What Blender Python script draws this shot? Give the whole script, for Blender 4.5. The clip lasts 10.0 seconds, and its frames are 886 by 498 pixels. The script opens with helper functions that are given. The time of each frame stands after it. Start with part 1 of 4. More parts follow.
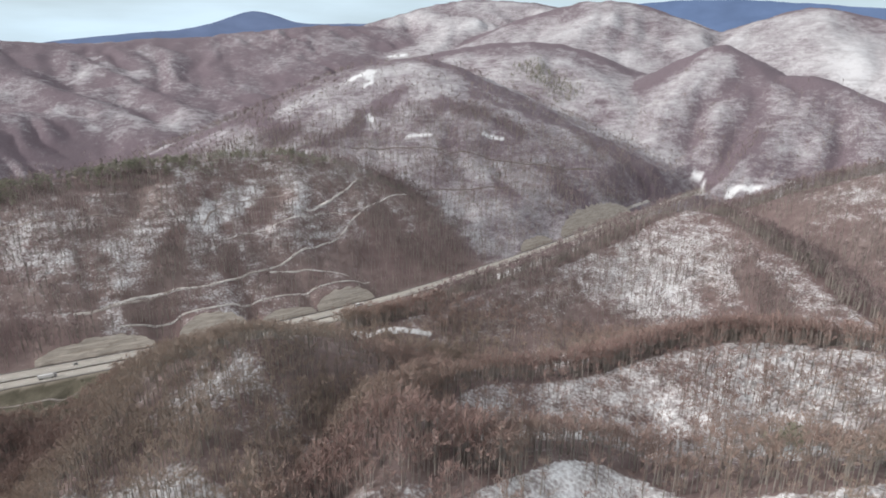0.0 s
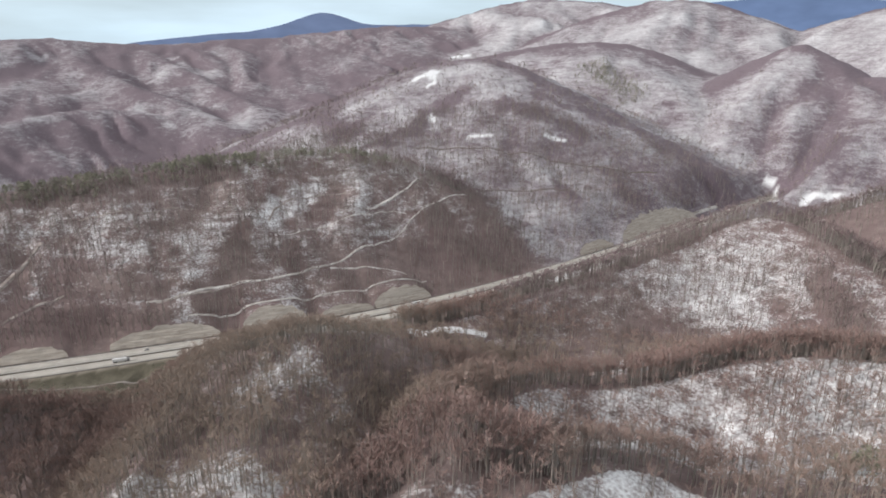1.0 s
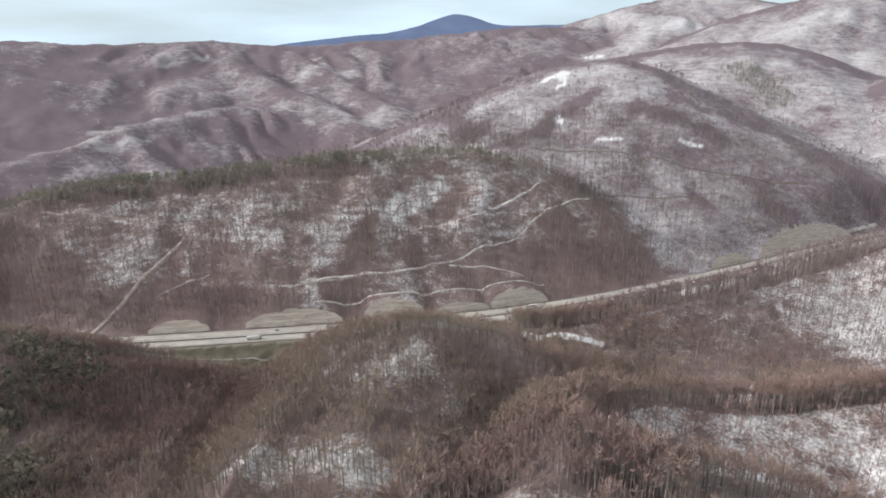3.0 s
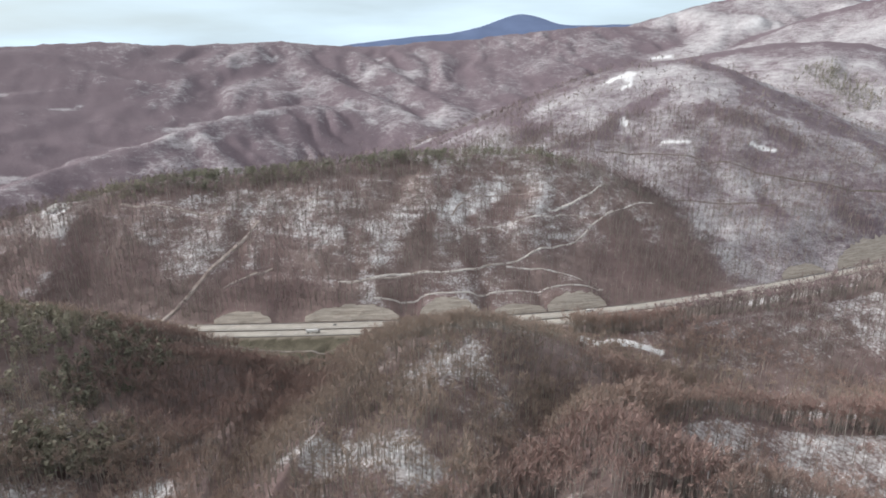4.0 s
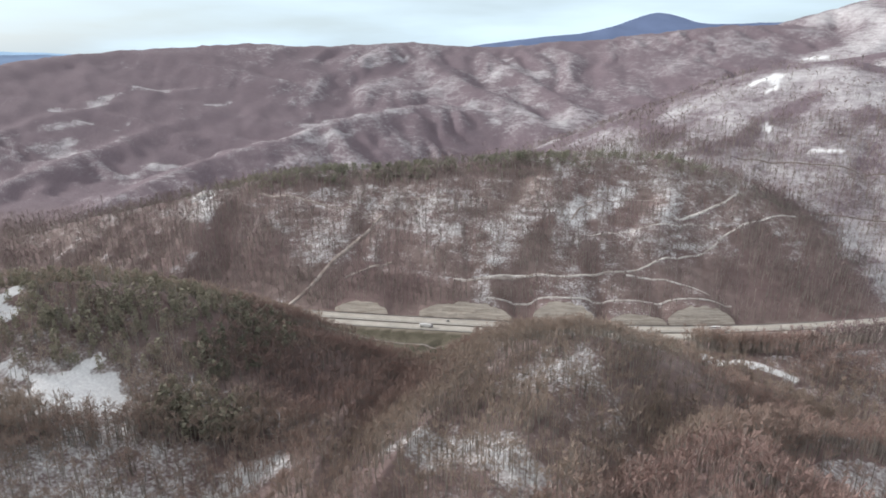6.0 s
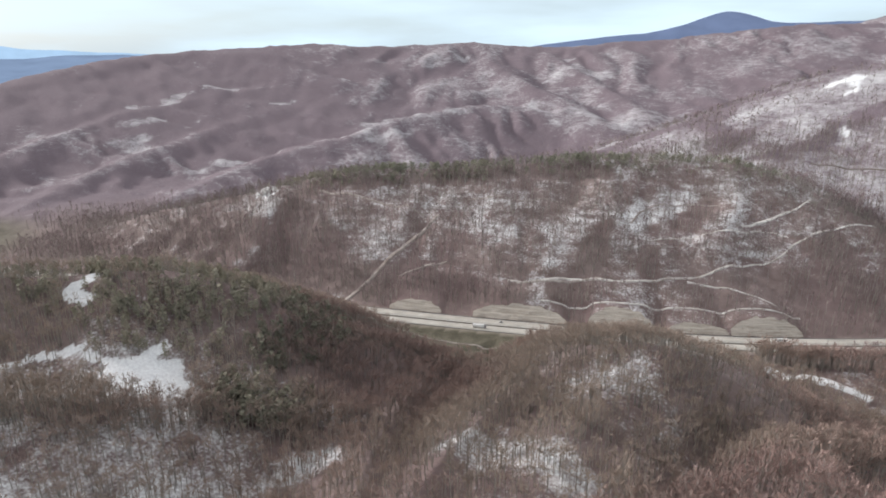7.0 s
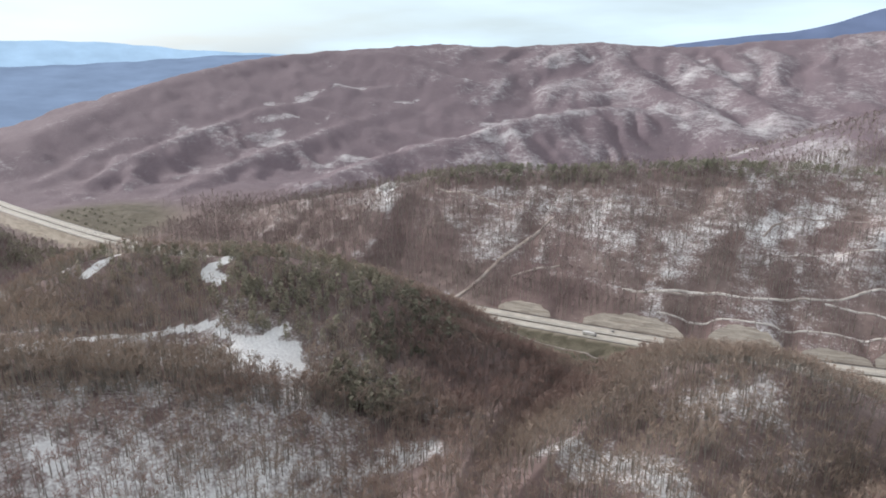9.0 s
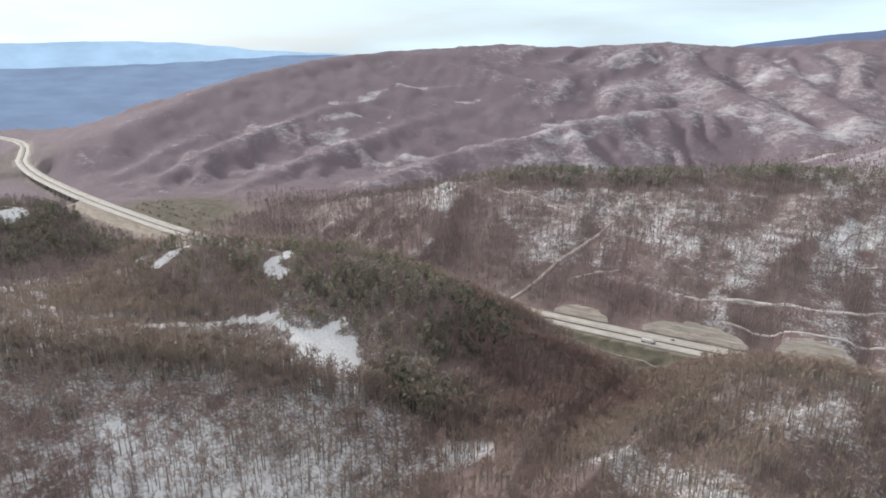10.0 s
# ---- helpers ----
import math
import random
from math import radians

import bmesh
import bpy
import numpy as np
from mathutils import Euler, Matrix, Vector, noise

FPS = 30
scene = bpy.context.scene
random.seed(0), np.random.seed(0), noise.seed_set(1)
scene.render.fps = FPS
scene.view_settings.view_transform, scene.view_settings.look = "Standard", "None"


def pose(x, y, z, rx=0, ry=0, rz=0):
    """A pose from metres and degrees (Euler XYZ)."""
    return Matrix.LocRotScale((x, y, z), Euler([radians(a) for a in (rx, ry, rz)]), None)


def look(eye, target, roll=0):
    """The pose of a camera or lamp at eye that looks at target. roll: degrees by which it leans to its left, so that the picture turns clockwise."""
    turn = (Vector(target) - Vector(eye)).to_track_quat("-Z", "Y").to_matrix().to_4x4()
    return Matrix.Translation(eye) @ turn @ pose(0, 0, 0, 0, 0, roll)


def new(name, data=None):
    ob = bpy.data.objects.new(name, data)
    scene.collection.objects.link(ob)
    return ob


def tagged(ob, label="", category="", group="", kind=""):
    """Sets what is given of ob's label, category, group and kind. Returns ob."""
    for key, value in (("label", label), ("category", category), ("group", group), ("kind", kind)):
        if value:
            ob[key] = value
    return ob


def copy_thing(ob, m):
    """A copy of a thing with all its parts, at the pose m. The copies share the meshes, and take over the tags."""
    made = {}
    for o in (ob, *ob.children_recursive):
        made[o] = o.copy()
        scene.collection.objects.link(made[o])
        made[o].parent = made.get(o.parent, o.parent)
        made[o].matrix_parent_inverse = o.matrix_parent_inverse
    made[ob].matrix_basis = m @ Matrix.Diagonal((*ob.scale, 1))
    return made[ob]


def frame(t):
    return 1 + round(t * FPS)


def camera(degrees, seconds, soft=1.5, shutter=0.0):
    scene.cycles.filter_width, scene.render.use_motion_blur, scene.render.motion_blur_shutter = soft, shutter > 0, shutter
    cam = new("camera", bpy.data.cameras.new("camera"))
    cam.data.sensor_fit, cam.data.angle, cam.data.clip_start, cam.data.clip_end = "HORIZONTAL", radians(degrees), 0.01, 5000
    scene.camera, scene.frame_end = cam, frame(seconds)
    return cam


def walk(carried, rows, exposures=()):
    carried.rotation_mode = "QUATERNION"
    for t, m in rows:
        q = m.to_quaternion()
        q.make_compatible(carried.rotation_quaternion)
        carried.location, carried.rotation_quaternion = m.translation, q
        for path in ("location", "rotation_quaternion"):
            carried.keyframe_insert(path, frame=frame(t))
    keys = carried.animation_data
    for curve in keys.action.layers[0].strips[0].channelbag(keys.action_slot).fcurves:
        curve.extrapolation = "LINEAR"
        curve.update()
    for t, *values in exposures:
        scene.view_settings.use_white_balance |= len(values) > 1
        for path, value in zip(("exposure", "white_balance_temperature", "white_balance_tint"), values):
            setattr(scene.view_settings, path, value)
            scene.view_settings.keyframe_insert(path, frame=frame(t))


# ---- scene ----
# A valley with a motorway in snowy, leafless beech hills, filmed by a drone that hovers and turns.
# x to the east, y to the north, the motorway at height 0.
EYE = 285.0
cam = camera(71.23, 10.0, soft=1.8)
# seconds, heading, tilt, roll of the hovering drone
ROWS = [
    (0.0, 0.00, -17.503, 0.313), (0.5, 2.876, -17.496, 0.294), (1.0, 5.613, -17.490, 0.278),
    (1.5, 8.568, -17.485, 0.265), (2.0, 11.463, -17.481, 0.253), (2.5, 14.275, -17.478, 0.243),
    (4.0, 22.717, -17.475, 0.224), (4.5, 25.372, -17.476, 0.221), (5.0, 28.355, -17.477, 0.220),
    (5.5, 31.045, -17.479, 0.220), (6.0, 33.982, -17.482, 0.221), (7.5, 42.054, -17.496, 0.233),
    (8.0, 44.890, -17.502, 0.239), (8.5, 47.468, -17.508, 0.246), (9.0, 50.226, -17.515, 0.253),
    (9.5, 52.827, -17.523, 0.262), (10.0, 55.733, -17.531, 0.272),
]
walk(cam, [(t, pose(0, 0, EYE, 0, 0, yaw) @ pose(0, 0, 0, 90 + tilt) @ pose(0, 0, 0, 0, 0, roll)) for t, yaw, tilt, roll in ROWS],
     exposures=[(0.0, 0.0, 6250, 13), (4.0, 0.13, 6250, 13), (7.5, 0.19, 6250, 13), (10.0, 0.22, 6250, 13)])

# ---- world and sun ----
SUN_FROM = Vector((-0.85, -0.30, 0.43)).normalized()
world = bpy.data.worlds.new("sky")
scene.world = world
world.use_nodes = True
wn, wl = world.node_tree.nodes, world.node_tree.links
wn.clear()
w_out = wn.new("ShaderNodeOutputWorld")
w_bg = wn.new("ShaderNodeBackground")
w_sky = wn.new("ShaderNodeTexSky")
w_sky.sky_type = "NISHITA"
w_sky.sun_disc = False
w_sky.sun_elevation = math.asin(SUN_FROM.z)
w_sky.sun_rotation = math.atan2(SUN_FROM.x, SUN_FROM.y)
w_sky.dust_density = 2.0
w_tc = wn.new("ShaderNodeTexCoord")
w_map = wn.new("ShaderNodeMapping")
w_map.inputs["Scale"].default_value = (1.6, 1.6, 9.0)
w_noise = wn.new("ShaderNodeTexNoise")
w_noise.inputs["Scale"].default_value = 1.7
w_noise.inputs["Detail"].default_value = 6.0
w_ramp = wn.new("ShaderNodeMapRange")
w_ramp.inputs["From Min"].default_value = 0.36
w_ramp.inputs["From Max"].default_value = 0.68
w_ramp.inputs["To Min"].default_value = 0.6
w_ramp.inputs["To Max"].default_value = 0.95
w_mix = wn.new("ShaderNodeMix")
w_mix.data_type = "RGBA"
w_sep = wn.new("ShaderNodeSeparateXYZ")
wl.new(w_tc.outputs["Generated"], w_sep.inputs["Vector"])
w_high = wn.new("ShaderNodeMapRange")
w_high.inputs["From Min"].default_value = 0.03
w_high.inputs["From Max"].default_value = 0.5
wl.new(w_sep.outputs["Z"], w_high.inputs["Value"])
w_cloud = wn.new("ShaderNodeMix")
w_cloud.data_type = "RGBA"
w_cloud.inputs["A"].default_value = (8.6, 10.8, 11.8, 1)
w_cloud.inputs["B"].default_value = (9.9, 9.9, 9.5, 1)
wl.new(w_high.outputs["Result"], w_cloud.inputs["Factor"])
wl.new(w_cloud.outputs["Result"], w_mix.inputs["B"])
wl.new(w_tc.outputs["Generated"], w_map.inputs["Vector"])
wl.new(w_map.outputs["Vector"], w_noise.inputs["Vector"])
wl.new(w_noise.outputs["Fac"], w_ramp.inputs["Value"])
wl.new(w_ramp.outputs["Result"], w_mix.inputs["Factor"])
wl.new(w_sky.outputs["Color"], w_mix.inputs["A"])
wl.new(w_mix.outputs["Result"], w_bg.inputs["Color"])
w_bg.inputs["Strength"].default_value = 0.089
wl.new(w_bg.outputs["Background"], w_out.inputs["Surface"])

sun_data = bpy.data.lights.new("sun", "SUN")
sun_data.energy = 3.1
sun_data.angle = radians(7)
sun_data.color = (1.0, 0.95, 0.88)
sun = new("sun", sun_data)
sun.matrix_world = look(SUN_FROM * 1000, (0, 0, 0))


# ---- materials ----
def material(name, rough=0.9):
    m = bpy.data.materials.new(name)
    m.use_nodes = True
    b = m.node_tree.nodes["Principled BSDF"]
    b.inputs["Roughness"].default_value = rough
    b.inputs["Specular IOR Level"].default_value = 0.25
    return m, m.node_tree.nodes, m.node_tree.links, b


def tex_noise(nodes, links, vec, scale, detail=5.0, rough=0.55, squash=None):
    n = nodes.new("ShaderNodeTexNoise")
    n.inputs["Scale"].default_value = scale
    n.inputs["Detail"].default_value = detail
    n.inputs["Roughness"].default_value = rough
    if squash:
        mp = nodes.new("ShaderNodeMapping")
        mp.inputs["Scale"].default_value = squash
        links.new(vec, mp.inputs["Vector"])
        vec = mp.outputs["Vector"]
    links.new(vec, n.inputs["Vector"])
    return n.outputs["Fac"]


def mix_rgb(nodes, links, fac, a, b):
    n = nodes.new("ShaderNodeMix")
    n.data_type = "RGBA"
    for key, v in (("Factor", fac), ("A", a), ("B", b)):
        if isinstance(v, bpy.types.NodeSocket):
            links.new(v, n.inputs[key])
        elif isinstance(v, tuple):
            n.inputs[key].default_value = (*v, 1)
        else:
            n.inputs[key].default_value = v
    return n.outputs["Result"]


def calc(nodes, links, op, a, b=0.0, c=0.0):
    n = nodes.new("ShaderNodeMath")
    n.operation = op
    for i, v in enumerate((a, b, c)):
        if isinstance(v, bpy.types.NodeSocket):
            links.new(v, n.inputs[i])
        else:
            n.inputs[i].default_value = v
    return n.outputs[0]


def remap(nodes, links, v, lo, hi, a=0.0, b=1.0):
    n = nodes.new("ShaderNodeMapRange")
    links.new(v, n.inputs["Value"])
    for key, x in (("From Min", lo), ("From Max", hi), ("To Min", a), ("To Max", b)):
        n.inputs[key].default_value = x
    return n.outputs["Result"]


def attribute(nodes, name):
    n = nodes.new("ShaderNodeAttribute")
    n.attribute_name = name
    return n.outputs["Fac"]


def bump(nodes, links, b, height, strength, distance):
    n = nodes.new("ShaderNodeBump")
    n.inputs["Strength"].default_value = strength
    n.inputs["Distance"].default_value = distance
    links.new(height, n.inputs["Height"])
    links.new(n.outputs["Normal"], b.inputs["Normal"])


def object_coords(nodes):
    return nodes.new("ShaderNodeTexCoord").outputs["Object"]


def ground_material():
    """Leaf litter with snow lying in patches, meadow and bare cut rock where the attributes say so."""
    m, n, l, b = material("forest_floor", 0.95)
    co = object_coords(n)
    big = tex_noise(n, l, co, 0.012, 6)
    mid = tex_noise(n, l, co, 0.07, 6, 0.62)
    fine = tex_noise(n, l, co, 0.45, 4, 0.6)
    litter = mix_rgb(n, l, remap(n, l, mid, 0.32, 0.68), (0.142, 0.108, 0.099), (0.275, 0.215, 0.200))
    litter = mix_rgb(n, l, remap(n, l, big, 0.35, 0.65, 0, 0.6), litter, (0.178, 0.122, 0.120))
    # Distance haze put into the colour: a mauve tint over the far ground.
    hazed_scrub = mix_rgb(n, l, remap(n, l, fine, 0.3, 0.7), (0.112, 0.087, 0.104), (0.228, 0.184, 0.210))
    litter = mix_rgb(n, l, calc(n, l, "MULTIPLY", attribute(n, "haze_brush"), 0.85), litter, hazed_scrub)
    snow_c = mix_rgb(n, l, remap(n, l, fine, 0.35, 0.7), (0.68, 0.68, 0.69), (0.87, 0.88, 0.88))
    level = tex_noise(n, l, co, 0.03, 6, 0.65, (1, 1, 7))
    wob = calc(n, l, "ADD", calc(n, l, "ADD", calc(n, l, "MULTIPLY", big, 0.08), calc(n, l, "MULTIPLY", level, 0.36)), calc(n, l, "ADD", calc(n, l, "MULTIPLY", mid, 0.40), calc(n, l, "MULTIPLY", fine, 0.50)))
    thr = calc(n, l, "SUBTRACT", calc(n, l, "ADD", attribute(n, "snow"), wob), 1.02)
    broad = tex_noise(n, l, co, 0.03, 5, 0.65)
    thr = calc(n, l, "ADD", thr, calc(n, l, "MULTIPLY", attribute(n, "haze_brush"), calc(n, l, "MULTIPLY", calc(n, l, "SUBTRACT", broad, 0.55), 0.42)))
    thr = calc(n, l, "MULTIPLY", thr, calc(n, l, "SUBTRACT", 1.0, calc(n, l, "MULTIPLY", attribute(n, "haze_brush"), 0.42)))
    snow_f = remap(n, l, thr, -0.11, 0.13)
    under = calc(n, l, "MULTIPLY", attribute(n, "haze_brush"), remap(n, l, attribute(n, "snow"), 0.5, 0.8, 0.30, 0.0))
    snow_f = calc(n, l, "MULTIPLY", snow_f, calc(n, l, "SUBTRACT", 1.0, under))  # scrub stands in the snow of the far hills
    col = mix_rgb(n, l, snow_f, litter, snow_c)
    grass = mix_rgb(n, l, remap(n, l, mid, 0.35, 0.65), (0.085, 0.078, 0.056), (0.150, 0.134, 0.100))
    col = mix_rgb(n, l, attribute(n, "grass"), col, grass)
    strata = tex_noise(n, l, co, 0.25, 5, 0.6, (0.15, 0.15, 3.0))
    rock = mix_rgb(n, l, remap(n, l, strata, 0.3, 0.7), (0.23, 0.195, 0.155), (0.40, 0.355, 0.295))
    col = mix_rgb(n, l, attribute(n, "rock"), col, rock)
    l.new(col, b.inputs["Base Color"])
    bump(n, l, b, calc(n, l, "ADD", fine, mid), 0.6, 1.2)
    return m


def wood_material(name, dark, light, other):
    """Bark or twigs: each tree has its tone, and whole stands lean towards another hue."""
    m, n, l, b = material(name, 0.85)
    tone = attribute(n, "tone")
    rnd = n.new("ShaderNodeNewGeometry").outputs["Random Per Island"]
    f = calc(n, l, "ADD", calc(n, l, "MULTIPLY", tone, 0.7), calc(n, l, "MULTIPLY", rnd, 0.3))
    col = mix_rgb(n, l, f, dark, light)
    col = mix_rgb(n, l, calc(n, l, "MULTIPLY", attribute(n, "stand"), 0.85), col, mix_rgb(n, l, f, tuple(0.5 * c for c in other), other))
    l.new(col, b.inputs["Base Color"])
    return m


GROUND = ground_material()
BARK = wood_material("beech_bark", (0.165, 0.142, 0.126), (0.41, 0.37, 0.335), (0.385, 0.355, 0.315))
TWIGS = wood_material("bare_twigs", (0.205, 0.138, 0.122), (0.430, 0.302, 0.268), (0.415, 0.335, 0.270))
# The same bare twigs with distance haze put into the colour, for farther woods.
HAZED_TWIGS = wood_material("hazed_beech_twigs", (0.165, 0.119, 0.121), (0.335, 0.250, 0.257), (0.300, 0.226, 0.218))
NEEDLES = wood_material("pine_needles", (0.125, 0.130, 0.098), (0.330, 0.322, 0.238), (0.355, 0.325, 0.245))


# ---- the lie of the land ----
HASH = np.random.default_rng(7).random((256, 256)) * 2 - 1


def value_noise(x, y):
    xi, yi = np.floor(x).astype(int), np.floor(y).astype(int)
    fx, fy = x - xi, y - yi
    fx, fy = fx * fx * (3 - 2 * fx), fy * fy * (3 - 2 * fy)
    a, b = HASH[xi % 256, yi % 256], HASH[(xi + 1) % 256, yi % 256]
    c, d = HASH[xi % 256, (yi + 1) % 256], HASH[(xi + 1) % 256, (yi + 1) % 256]
    return (a + (b - a) * fx) * (1 - fy) + (c + (d - c) * fx) * fy


def fbm(x, y, size, octaves=4):
    total, amp = 0.0, 1.0
    for k in range(octaves):
        total = total + amp * value_noise(x / size + 17.3 * k, y / size - 9.1 * k)
        size, amp = size / 2.03, amp * 0.5
    return total


def smooth(lo, hi, v):
    u = np.clip((v - lo) / (hi - lo), 0, 1)
    return u * u * (3 - 2 * u)


def along(line, x, y):
    """For points x, y: distance from a polyline, length along it, and which side (1: right of it)."""
    best = np.full(x.shape, 1e9)
    run, side = np.zeros_like(best), np.ones_like(best)
    start = 0.0
    for p, q in zip(line[:-1], line[1:]):
        dx, dy = q[0] - p[0], q[1] - p[1]
        length = math.hypot(dx, dy)
        k = np.clip(((x - p[0]) * dx + (y - p[1]) * dy) / length**2, 0, 1)
        ox, oy = x - p[0] - k * dx, y - p[1] - k * dy
        d = np.hypot(ox, oy)
        near = d < best
        best = np.where(near, d, best)
        run = np.where(near, start + k * length, run)
        side = np.where(near, np.where(oy * dx - ox * dy < 0, 1, -1), side)
        start += length
    return best, run, side


def hill(crest, x, y, south, north, top):
    """Height of a ridge that falls away on both sides of its crest, the distance from the crest, and 1 where it faces right of it."""
    z, dist, facing = np.full(x.shape, -1e4), np.full(x.shape, 1e9), np.full(x.shape, 0.5)
    for p, q in zip(crest[:-1], crest[1:]):
        dx, dy = q[0] - p[0], q[1] - p[1]
        length = math.hypot(dx, dy)
        k = np.clip(((x - p[0]) * dx + (y - p[1]) * dy) / length**2, 0, 1)
        ox, oy = x - p[0] - k * dx, y - p[1] - k * dy
        d = np.hypot(ox, oy)
        turn = 0.5 - 0.5 * (oy * dx - ox * dy) / (length * (d + 1e-6))
        slope = north + (south - north) * turn
        z = np.maximum(z, p[2] + k * (q[2] - p[2]) - slope * (np.sqrt(d * d + top * top) - top))
        facing = np.where(d < dist, turn, facing)
        dist = np.minimum(dist, d)
    return z, dist, facing


def rounded(line, times=2):
    """A polyline with its corners cut, as a curve through the hills would run."""
    for _ in range(times):
        out = [line[0]]
        for p, q in zip(line[:-1], line[1:]):
            out += [tuple(0.75 * a + 0.25 * b for a, b in zip(p, q)), tuple(0.25 * a + 0.75 * b for a, b in zip(p, q))]
        line = out + [line[-1]]
    return line


